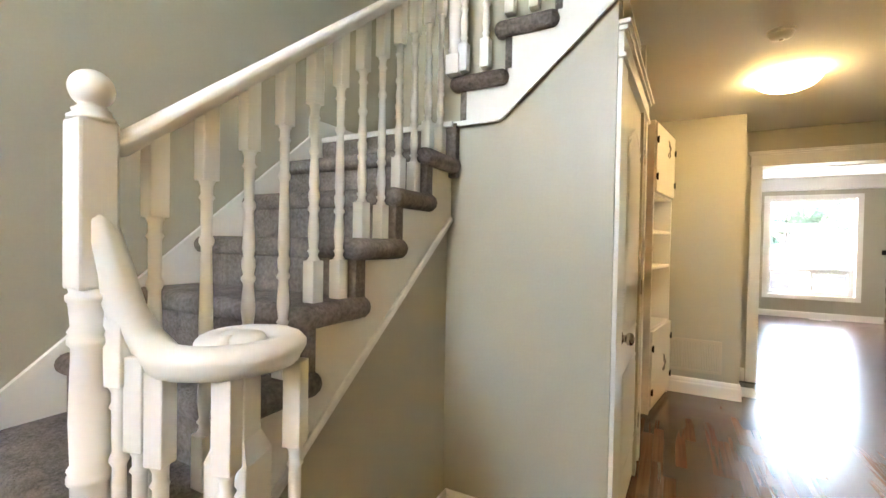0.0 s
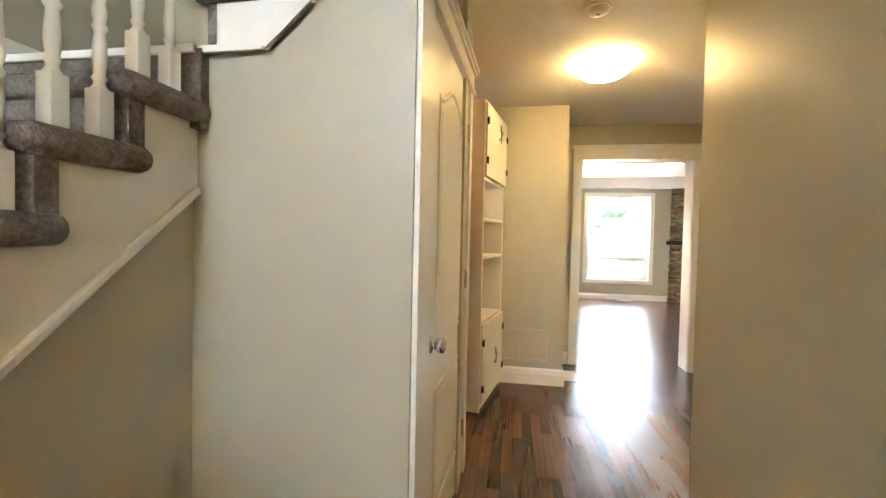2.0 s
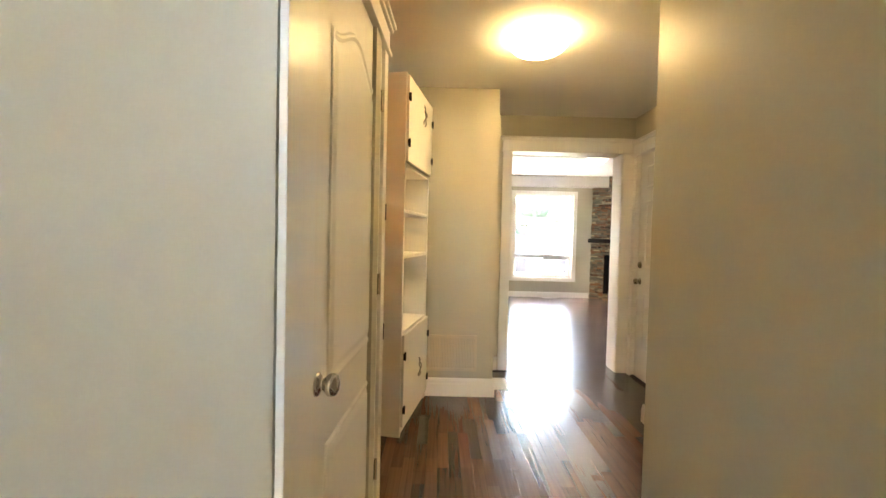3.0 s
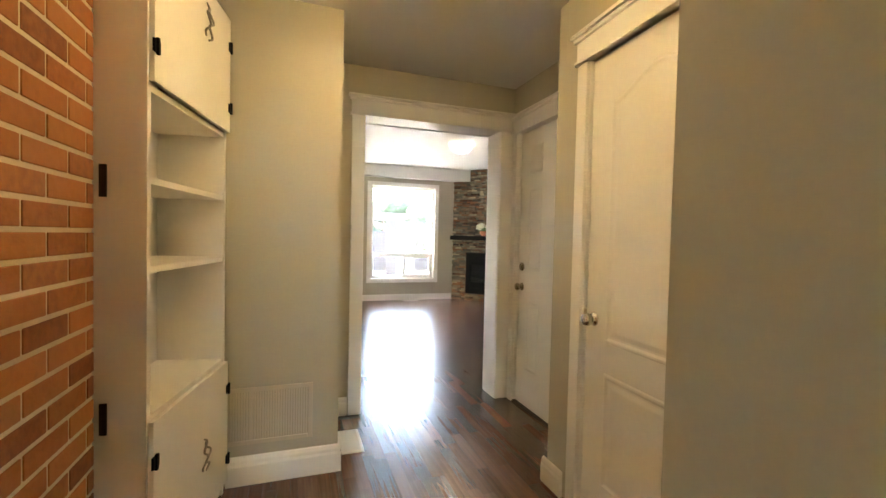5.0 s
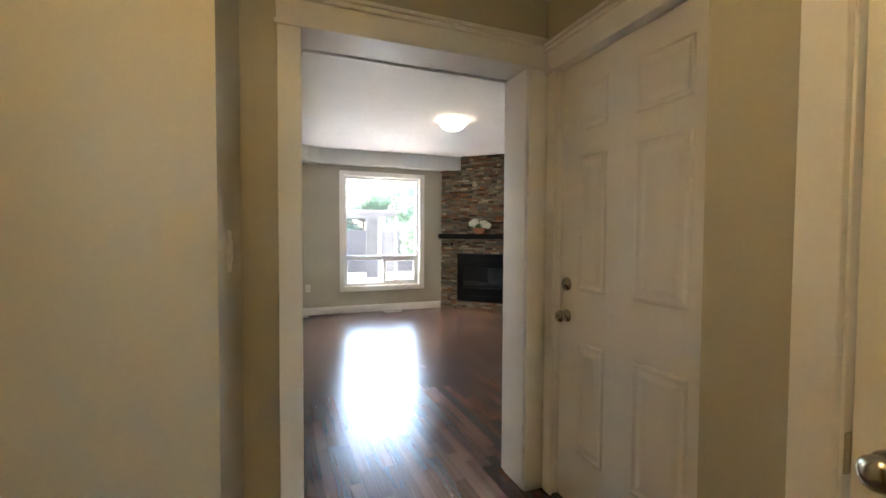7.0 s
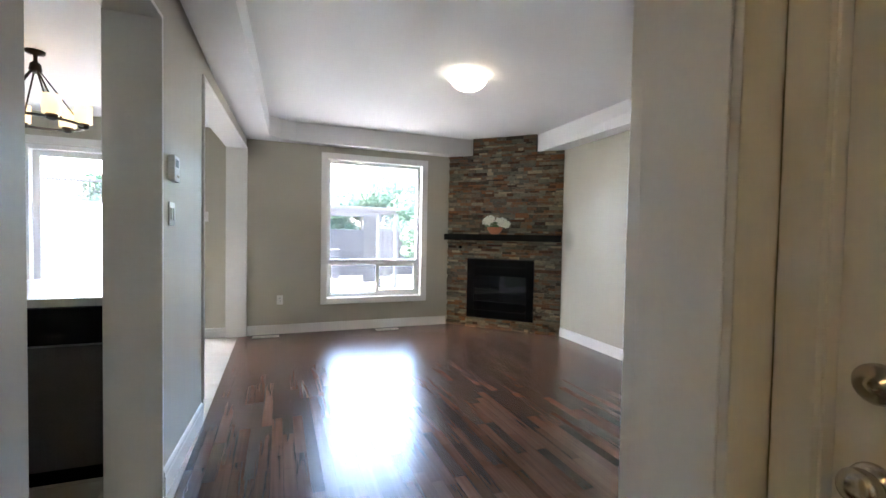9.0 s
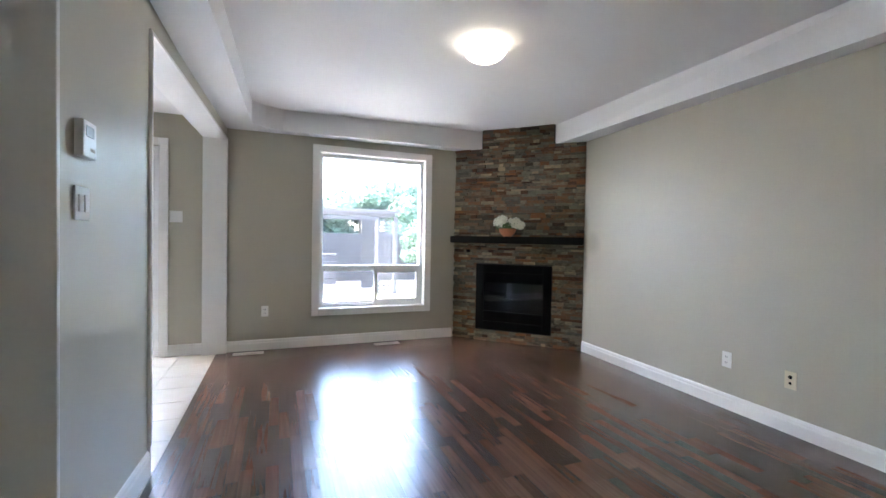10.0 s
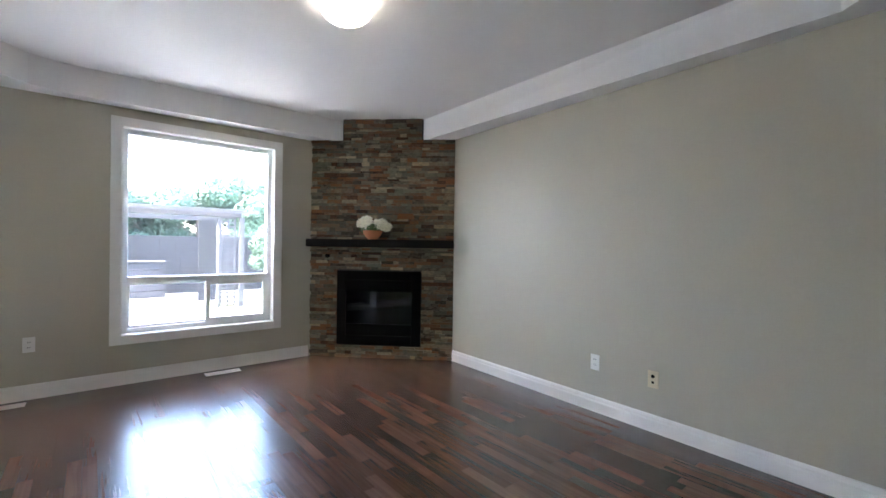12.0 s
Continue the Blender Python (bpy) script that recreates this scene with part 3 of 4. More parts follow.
for k in range(1, 9):
    y, z = NOSE(k), STEP(k)
    bm = join(boxes((-2.47, -1.665, y, y + RUN + 0.02, z - 0.062, z), bevel=0.006), roll((-2.46, y + 0.005, z - 0.034), (-1.668, y + 0.005, z - 0.034), 0.035), roll((-1.662, y + 0.005, z - 0.036), (-1.662, y + 0.262, z - 0.036), 0.037))
    part("tread", bm, CARPET, stairs, "carpeted tread with rolled edge")
    part("riser", boxes((-2.47, -1.655, y + 0.004, y + 0.055, z - RISE - 0.01, z - 0.05), bevel=0.004), CARPET, stairs, "carpeted riser")
part("landing", join(boxes((-2.49, -1.655, -3.150, -2.33, 1.78, 1.858), bevel=0.006)), CARPET, stairs, "carpeted stair landing")
part("nosing_strip", boxes((-2.465, -1.66, -3.172, -3.152, 1.834, 1.8605), bevel=0.004), WHITE, stairs, "white landing edge strip")
part("riser", boxes((-2.468, -1.642, -3.160, -3.12, 1.60, 1.852), bevel=0.006), CARPET, stairs)
UX = lambda j: -1.655 + 0.215 * (j - 1)
for j in range(1, 5):
    x, z = UX(j), 1.858 + UPRISE * j
    x1 = min(x + 0.26, -0.975)
    if x1 - x < 0.05:
        continue
    bm = join(boxes((x, x1, -3.13, -2.34, z - 0.062, z), bevel=0.006), roll((x + 0.005, -3.12, z - 0.034), (x + 0.005, -2.35, z - 0.034), 0.034), roll((x + 0.005, -3.150, z - 0.036), (x1 - 0.03, -3.150, z - 0.036), 0.036))
    part("tread", bm, CARPET, stairs, "carpeted tread with rolled edge")
    part("riser", boxes((x + 0.022, x + 0.055, -3.142, -2.34, z - UPRISE, z - 0.05), bevel=0.004), CARPET, stairs)
# outer stringer of the lower flight
ZB = lambda y: 1.42 + 0.783 * (y + 3.115)
top = []
for k in range(1, 9):
    y, z = NOSE(k), STEP(k)
    top += [(y + 0.05, z - RISE - 0.06 if k > 1 else 0.0), (y + 0.05, z - 0.055)]
outline = top + [(-3.125, STEP(8) - 0.055), (-3.125, ZB(-3.125)), (-4.88, ZB(-4.88))]
part("stringer", prism(outline, -1.72, -1.680), WHITE, stairs, "white open stringer")
part("stringer_moulding", sweep([(-1.676, -4.88, ZB(-4.88)), (-1.676, -3.13, ZB(-3.13))], [(-0.010, -0.013), (0.007, -0.013), (0.010, -0.006), (0.010, 0.006), (0.006, 0.013), (-0.010, 0.013)]), WHITE, stairs)
# fascia of the upper flight
FB = lambda x: 1.845 if x < -1.435 else 1.845 + 0.89 * (x + 1.435)
ol = [(-1.672, 1.845), (-1.435, 1.845), (-0.957, FB(-0.957)), (-0.957, 2.80)]
for j in (4, 3, 2, 1):
    x, z = UX(j), 1.858 + UPRISE * j
    ol += [(min(x + 0.25, -0.958), z - 0.055), (x + 0.035, z - 0.055)] if x + 0.035 < -0.96 else []
ol2 = []
for p in ol:
    if not ol2 or (Vector(p) - Vector(ol2[-1])).length > 0.004:
        ol2.append(p)
ol2 = [ol2[0], ol2[1], ol2[2]] + [(-0.957, 1.858 + UPRISE * 4 - 0.055)]
for j in (4, 3, 2, 1):
    x, z = UX(j), 1.858 + UPRISE * j
    ol2 += [(x + 0.035, z - 0.055), (x + 0.035, z - UPRISE - 0.055)] if j > 1 else [(x + 0.035, z - 0.055), (x + 0.035, 1.86), (-1.672, 1.86)]
bm = prism(ol2, 0, 0.018)
bmesh.ops.transform(bm, matrix=Matrix(((0, 1, 0, 0), (-1, 0, 0, -3.123), (0, 0, 1, 0), (0, 0, 0, 1))), verts=bm.verts)
part("fascia", bm, WHITE, stairs, "white stepped fascia board")
part("fascia_moulding", sweep([(-1.672, -3.146, 1.85), (-1.437, -3.146, 1.85)], [(-0.006, -0.012), (0.008, -0.012), (0.008, 0.010), (-0.006, 0.010)]), WHITE, stairs)
part("fascia_moulding", sweep([(-1.437, -3.146, 1.85), (-0.957, -3.146, FB(-0.957) + 0.005)], [(-0.006, -0.012), (0.008, -0.012), (0.008, 0.010), (-0.006, 0.010)]), WHITE, stairs)
part("wall_skirt", prism([(-5.2, 0.0), (-5.0, 0.0), (-3.2, 1.42), (-3.2, 1.72), (-2.4, 1.72), (-2.4, 1.955), (-3.235, 1.955), (-3.235, 1.856), (-5.2, 0.194)], -2.497, -2.478), WHITE, stairs, "white skirt board along the stair wall")
part("wall_skirt", boxes((-2.478, -1.66, -2.345, -2.325, 1.85, 1.955), bevel=0.004), WHITE, stairs)
struct("wall_under_stairs", prism([(-5.0, 0), (-3.12, 0), (-3.12, ZB(-3.12)), (-4.9, ZB(-4.9))], -1.76, -1.70), PAINT, "beige wall under the staircase", "wall")


# ---- stair railing ----
def baluster_mesh(L):
    """Square foot and head, turned between them; L tall."""
    f, hd = 0.125, 0.175
    bm = bmesh.new()
    add_box(bm, -0.021, 0.021, -0.021, 0.021, 0, f, 0.003)
    add_box(bm, -0.019, 0.019, -0.019, 0.019, L - hd, L, 0.003)
    a, b = f, L - hd
    n = b - a
    prof = [(0.021, a - 0.002), (0.013, a + 0.012), (0.013, a + 0.02), (0.018, a + 0.028), (0.013, a + 0.036), (0.0135, a + 0.045), (0.0168, a + 0.075), (0.0160, a + 0.10), (0.0125, a + 0.135),
            (0.0125, a + 0.142), (0.0175, a + 0.150), (0.0175, a + 0.156), (0.0125, a + 0.164), (0.0165, a + 0.185), (0.0165, a + 0.20), (0.0125, a + 0.21), (0.0155, a + 0.23),
            (0.0115, b - 0.16), (0.0115, b - 0.15), (0.016, b - 0.14), (0.016, b - 0.132), (0.0115, b - 0.122), (0.0125, b - 0.09), (0.0125, b - 0.045), (0.017, b - 0.038), (0.0125, b - 0.03), (0.013, b - 0.012), (0.0185, b + 0.002)]
    return join(bm, lathe(prof, 14))


RAILZ = lambda y: 1.496 + 0.812 * (y + 4.497)      # top of the lower handrail
BX = -1.69
railing = thing("stair_railing", pose(0, 0, 0), "white painted stair railing with turned balusters and volute", "railing")
GRIP = [(-0.02, -0.052), (0.02, -0.052), (0.024, -0.04), (0.033, -0.026), (0.033, -0.012), (0.024, -0.002), (0.010, 0.004), (-0.010, 0.004), (-0.024, -0.002), (-0.033, -0.012), (-0.033, -0.026), (-0.024, -0.04)]
SLIM = [(a * 0.9, b * 0.72) for a, b in GRIP]
part("handrail", sweep([(BX, y, RAILZ(y)) for y in (-4.515, -4.1, -3.7, -3.2)], SLIM), WHITE, railing, "white rounded handrail", smooth=True)
for i in range(12):
    y = -4.434 + 0.1095 * i
    k = max(n for n in range(1, 9) if NOSE(n) - 0.01 < y - 0.02)
    part("baluster", baluster_mesh(RAILZ(y) - 0.03 - STEP(k)), WHITE, railing, at=pose(BX, y, STEP(k) - 0.002))


def newel(z0, zc, zt, ball=True):
    bm = bmesh.new()
    s = 0.032
    add_box(bm, -s, s, -s, s, z0, z0 + 0.09, 0.004)
    add_box(bm, -s, s, -s, s, zc, zt, 0.006)
    a, b = z0 + 0.09, zc
    prof = [(0.031, a - 0.002), (0.025, a + 0.01), (0.033, a + 0.022), (0.028, a + 0.034), (0.030, b - 0.355), (0.0355, b - 0.348), (0.0355, b - 0.338), (0.030, b - 0.332), (0.0355, b - 0.326), (0.030, b - 0.318),
            (0.0325, b - 0.24), (0.029, b - 0.105), (0.035, b - 0.098), (0.035, b - 0.088), (0.030, b - 0.082), (0.035, b - 0.076), (0.0295, b - 0.066), (0.033, b - 0.025), (0.037, b - 0.018), (0.037, b - 0.010), (0.032, b - 0.006), (0.033, b + 0.002)]
    cap = [(0.036, zt - 0.002), (0.036, zt + 0.006), (0.028, zt + 0.012), (0.030, zt + 0.018), (0.020, zt + 0.026)]
    if ball:
        r, c = 0.035, zt + 0.057
        cap += [(r * math.sin(u), c - r * math.cos(u)) for u in [0.55 + 0.21 * i for i in range(12)]] + [(0.003, c + r)]
    else:
        cap += [(0.003, zt + 0.03)]
    return join(bm, lathe(prof, 20), lathe(cap, 20))


part("newel_post", newel(STEP(2), 1.204, 1.508), WHITE, railing, "square newel post with ball finial", at=pose(-1.692, -4.541, 0))
part("newel_post", newel(2.055, 2.90, 3.2), WHITE, railing, "landing newel post", at=pose(-1.64, -3.19, 0))
# easing, volute and its balusters
VC = Vector((-1.53, -4.355, 1.105))
pts = [(-1.684, -4.531, 1.377), (-1.667, -4.518, 1.319), (-1.648, -4.503, 1.2475), (-1.630, -4.488, 1.173), (-1.62, -4.477, 1.128), (-1.598, -4.476, 1.109)]
for i in range(0, 25):
    u = radians(-112 + i * 17)
    r = 0.138 - 0.0043 * i
    pts.append((VC.x + r * math.cos(u) * 0.95, VC.y + r * math.sin(u), VC.z))
part("volute_rail", sweep(pts, [(a * 1.0, b) for a, b in GRIP]), WHITE, railing, "white spiral volute end of the handrail", smooth=True)
part("volute_cap", lathe([(0.05, -0.045), (0.055, -0.02), (0.045, 0.001), (0.003, 0.003)], 20), WHITE, railing, at=pose(VC.x, VC.y, VC.z))
for bx, by, bz in ((-1.655, -4.512, 1.20), (-1.625, -4.492, 1.08), (-1.585, -4.478, 1.055), (-1.455, -4.435, 1.055), (-1.43, -4.30, 1.055)):
    part("baluster", baluster_mesh(bz), WHITE, railing, at=pose(bx, by, 0.0, 0, 0, 20))
bm = boxes((-0.030, 0.030, -0.030, 0.030, 0.90, 1.06), (-0.046, 0.046, -0.046, 0.046, 0, 0.86), bevel=0.004)
lo = [bm.verts.new((x * 0.046, y * 0.046, 0.858)) for x, y in ((-1, -1), (1, -1), (1, 1), (-1, 1))]
hi = [bm.verts.new((x * 0.030, y * 0.030, 0.902)) for x, y in ((-1, -1), (1, -1), (1, 1), (-1, 1))]
for i in range(4):
    bm.faces.new((lo[i], lo[(i + 1) % 4], hi[(i + 1) % 4], hi[i]))
part("volute_post", bm, WHITE, railing, "square white post under the volute", at=pose(-1.53, -4.355, 0, 0, 0, 20))
# upper flight
part("handrail", sweep([(-1.68, -3.19, 2.86), (-1.3, -3.19, 3.22), (-0.98, -3.19, 3.52)], GRIP), WHITE, railing, smooth=True)
for j in (1, 2, 3):
    for f in (0.06, 0.165):
        x = UX(j) + f
        z = 1.858 + UPRISE * j
        if x < -1.0:
            part("baluster", baluster_mesh(2.83 + 0.945 * (x + 1.68) - z - 0.03), WHITE, railing, at=pose(x, -3.19, z))



# ---- hall: bookcase, brick recess, vents, lamps ----
BC = pose(-0.872, -1.335, 0, 0, 0, 79.4)
bookcase = thing("built_in_bookcase", BC, "tall white built-in bookcase with empty shelves and two cupboards", "bookcase")
BW, BD, BH = 0.685, 0.30, 2.25
part("side_panel", boxes((0, 0.022, 0, BD, 0, BH), bevel=0.002), WHITE, bookcase)
part("side_panel", boxes((BW - 0.022, BW, 0, BD, 0, BH), bevel=0.002), WHITE, bookcase)
part("back_panel", boxes((0.022, BW - 0.022, BD - 0.015, BD, 0, BH)), WHITE, bookcase)
part("top", boxes((0.022, BW - 0.022, 0, BD - 0.015, BH - 0.022, BH), bevel=0.002), WHITE, bookcase)
for z in (0.655, 1.136, 1.42, 1.71):
    part("shelf", boxes((0.022, BW - 0.022, 0.004, BD - 0.015, z - 0.022, z), bevel=0.002), WHITE, bookcase)
part("plinth", boxes((0.022, BW - 0.022, 0.012, 0.03, 0, 0.06)), WHITE, bookcase)


def scroll_handle(parent, x, z, flip):
    pts = []
    for i in range(37):
        u = i / 36
        pts.append((x + flip * 0.018 * math.sin(4 * math.pi * u) + 0.004 * math.sin(17 * u), -0.018 - 0.012 * math.sin(math.pi * u), z + 0.065 * (1 - 2 * u)))
    part("handle", sweep(pts, [(0.0045 * math.cos(a), 0.0045 * math.sin(a)) for a in [k * math.pi / 3 for k in range(6)]]), PEWTER, parent, "curled grey pewter handle", smooth=True)


for z0, z1, hz in ((0.065, 0.64, 0.33), (1.714, 2.232, 2.10)):
    dr = part("cupboard_door", boxes((0.006, BW - 0.006, -0.018, -0.001, z0, z1), bevel=0.002), WHITE, bookcase, "plain white cupboard door")
    scroll_handle(dr, 0.40, hz, 1)
    scroll_handle(dr, 0.425, hz - 0.01, -1)
    for z in ((z0 + 0.11, z1 - 0.13)):
        for xx in (0.012, BW - 0.012):
            part("hinge", boxes((xx - 0.02, xx + 0.02, -0.024, -0.017, z - 0.02, z + 0.02), (xx - 0.006, xx + 0.006, -0.029, -0.02, z - 0.026, z + 0.026), bevel=0.002), BLACK, dr, "small black iron hinge")
for z in (0.66, 1.40):
    part("hinge", boxes((-0.008, 0.0, 0.112, 0.132, z - 0.05, z + 0.05), bevel=0.002), IRON, bookcase)

brick_wall = thing("brick_facing", pose(0, 0, 0), "red brick wall face with cream mortar in the hall recess", "brick wall", kind="structure")
bme = mesh_of("brick", boxes((-0.012, 0.004, 0.004, 0.206, 0.004, 0.064), bevel=0.003), BRICK)
bhalf = mesh_of("brick", boxes((-0.012, 0.004, 0.004, 0.101, 0.004, 0.064), bevel=0.003), BRICK)
bshort = mesh_of("brick", boxes((-0.012, 0.004, 0.004, 0.046, 0.004, 0.064), bevel=0.003), BRICK)
blong = mesh_of("brick", boxes((-0.012, 0.004, 0.004, 0.151, 0.004, 0.064), bevel=0.003), BRICK)
for r in range(33):
    y = -1.99
    if r % 2:
        piece("brick", bhalf, brick_wall, pose(-1.022, y, r * 0.0735))
        y += 0.107
    while y < -1.50:
        piece("brick", bme, brick_wall, pose(-1.022, y, r * 0.0735))
        y += 0.212
    piece("brick", blong if r % 2 else bshort, brick_wall, pose(-1.022, y, r * 0.0735))

GRILLE = mat("beige_painted_grille", (0.56, 0.49, 0.37), 0.45, vary=0.03)
grille = thing("return_air_grille", pose(-0.80, -0.616, 0.2), "beige painted return air grille above the baseboard", "vent")
part("frame", frame_ring(bmesh.new(), 0.0, 0.46, 0.0, 0.285, 0.022, -0.010, -0.001, 0.002), GRILLE, grille)
part("backing", boxes((0.02, 0.44, -0.003, -0.0015, 0.02, 0.265)), mat("shadowed_grille_back", (0.42, 0.37, 0.27), 0.8), grille)
sl_me = mesh_of("slat", boxes((-0.0045, 0.0045, -0.0075, -0.003, 0.022, 0.263)), GRILLE)
for i in range(34):
    piece("slat", sl_me, grille, pose(0.028 + i * 0.0122, 0, 0, 0, 0, 0))
for i in (0.165, 0.295):
    part("mullion", boxes((i - 0.004, i + 0.004, -0.0095, -0.003, 0.022, 0.263)), GRILLE, grille)


def floor_register(m, w, l, label):
    g = thing("floor_register", m, label, "vent", group="floor registers")
    part("frame", frame_ring(bmesh.new(), 0, w, 0, l, 0.018, 0.0, 0.006, 0.002), PLASTIC, g)
    part("backing", boxes((0.01, w - 0.01, 0.0005, 0.0015, 0.01, l - 0.01)), STONE_BACK, g)
    n = int((l - 0.036) / 0.011)
    me = mesh_of("slat", boxes((0.018, w - 0.018, 0.002, 0.0052, -0.0034, 0.0034)), PLASTIC)
    for i in range(n):
        piece("slat", me, g, pose(0, 0, 0.018 + 0.0055 + i * (l - 0.036) / n))
    return g


def flat(x, y, rz=0):
    """Lays a local x-z plate on the floor, its local y up."""
    return Matrix(((1, 0, 0, x), (0, 0, 1, y), (0, 1, 0, 0.0015), (0, 0, 0, 1))) @ pose(0, 0, 0)


floor_register(flat(-0.172, -0.47), 0.13, 0.29, "white slatted floor register by the doorway")
floor_register(flat(1.54, 4.98) , 0.30, 0.10, "white slatted floor register under the window")
floor_register(flat(0.06, 4.98), 0.30, 0.10, "white slatted floor register by the kitchen opening")


def dome_light(m, r, h, material, label):
    d = thing("ceiling_light", m, label, "ceiling light", group="flush ceiling lights")
    prof = [(r * math.cos(u) if u < 1.5 else 0.004, -0.02 - h * math.sin(u)) for u in [i * 0.1963 for i in range(9)]]
    part("diffuser", lathe(prof[::-1], 40), material, d, "glowing frosted glass dome")
    part("pan", lathe([(r * 0.8, -0.021), (r * 0.86, -0.018), (r * 0.86, -0.004), (r * 0.8, -0.0005)], 40), WHITE, d, "white ceiling pan")
    part("clip", boxes((r * 0.93, r * 1.03, -0.008, 0.008, -0.035, -0.012), bevel=0.002), NICKEL, d)
    part("clip", boxes((-r * 1.03, -r * 0.93, -0.008, 0.008, -0.035, -0.012), bevel=0.002), NICKEL, d)
    return d


dome_light(pose(-0.112, -1.475, HALL_Z), 0.175, 0.085, LAMP_HALL, "lit frosted glass dome light on the hall ceiling")
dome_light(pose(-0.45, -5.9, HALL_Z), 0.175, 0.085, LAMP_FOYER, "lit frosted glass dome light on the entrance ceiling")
dome_light(pose(1.815, 2.84, TRAY_Z), 0.155, 0.105, LAMP, "lit frosted glass dome light on the tray ceiling")
sd = thing("smoke_detector", pose(-0.277, -2.18, HALL_Z), "round white smoke detector on the hall ceiling", "smoke detector")
part("base", lathe([(0.06, -0.012), (0.066, -0.008), (0.066, -0.0005), (0.02, -0.0003)], 28), PLASTIC, sd)
part("cover", lathe([(0.004, -0.043), (0.025, -0.042), (0.045, -0.034), (0.052, -0.022), (0.054, -0.012)], 28), PLASTIC, sd)
part("test_button", lathe([(0.003, -0.047), (0.010, -0.046), (0.011, -0.040)], 16), GRILLE, sd)


def wall_plate(name, m, label, kind="outlet", plate=PLASTIC, w=0.072, h=0.116):
    """Local: the viewer on the -y side."""
    o = thing(name, m, label, kind, group="wall plates")
    part("plate", boxes((-w / 2, w / 2, -0.007, -0.0005, -h / 2, h / 2), bevel=0.003), plate, o)
    if name == "electrical_outlet":
        for z in (-0.02, 0.02):
            s = part("socket", boxes((-0.016, 0.016, -0.0085, -0.0065, z - 0.014, z + 0.014), bevel=0.002), plate, o)
            part("slot", boxes((-0.008, -0.005, -0.0092, -0.0084, z - 0.005, z + 0.006), (0.005, 0.008, -0.0092, -0.0084, z - 0.005, z + 0.006)), BLACK, s)
    elif name == "light_switch":
        n = max(1, round(w / 0.06))
        for i in range(n):
            x = (i - (n - 1) / 2) * 0.046
            part("rocker", boxes((x - 0.016, x + 0.016, -0.012, -0.0065, -0.03, 0.03), bevel=0.003), plate, o)
    return o


CREAM = mat("cream_plastic", (0.68, 0.6, 0.42), 0.4, vary=0.01)
wall_plate("electrical_outlet", pose(0.363, 5.17, 0.42), "white electrical outlet on the beige wall")
wall_plate("electrical_outlet", pose(3.642, 2.35, 0.368, 0, 0, -92.3), "white electrical outlet low on the long wall")
tv = wall_plate("cable_jack", pose(3.625, 1.915, 0.35, 0, 0, -92.3), "cream cable jack plate low on the long wall", "wall plate", CREAM)
part("jack", lathe([(0.012, 0), (0.012, 0.004), (0.005, 0.005), (0.005, 0.013), (0.002, 0.013)], 14), BLACK, tv, at=pose(0, -0.006, 0.02, 90, 0, 0))
part("jack", boxes((-0.008, 0.008, -0.009, -0.006, -0.028, -0.012)), BLACK, tv)
wall_plate("light_switch", pose(-0.475, 5.17, 1.42), "white double light switch by the patio door", "switch", w=0.115)
wall_plate("light_switch", pose(-0.21, -0.40, 1.22, 0, 0, 90), "white light switch at the hall corner", "switch")
wall_plate("light_switch", pose(LW + LEAN * (2.0 - 2.75), 2.0, 1.33, 0, 0, 90), "white double light switch under the thermostat", "switch", w=0.115)
th = thing("thermostat", pose(LW + LEAN * (2.0 - 2.75), 2.0, 1.55, 0, 0, 90), "white plastic wall thermostat with small display", "thermostat")
part("case", boxes((-0.055, 0.055, -0.028, -0.0005, -0.062, 0.062), bevel=0.005), PLASTIC, th)
part("display", boxes((-0.035, 0.03, -0.0292, -0.0275, 0.008, 0.045)), mat("grey_display", (0.30, 0.34, 0.33), 0.2), th, "grey display")
for i in range(3):
    part("button", boxes((0.0 + 0.014 * i, 0.010 + 0.014 * i, -0.0305, -0.0275, -0.04, -0.028), bevel=0.002), GRILLE, th)


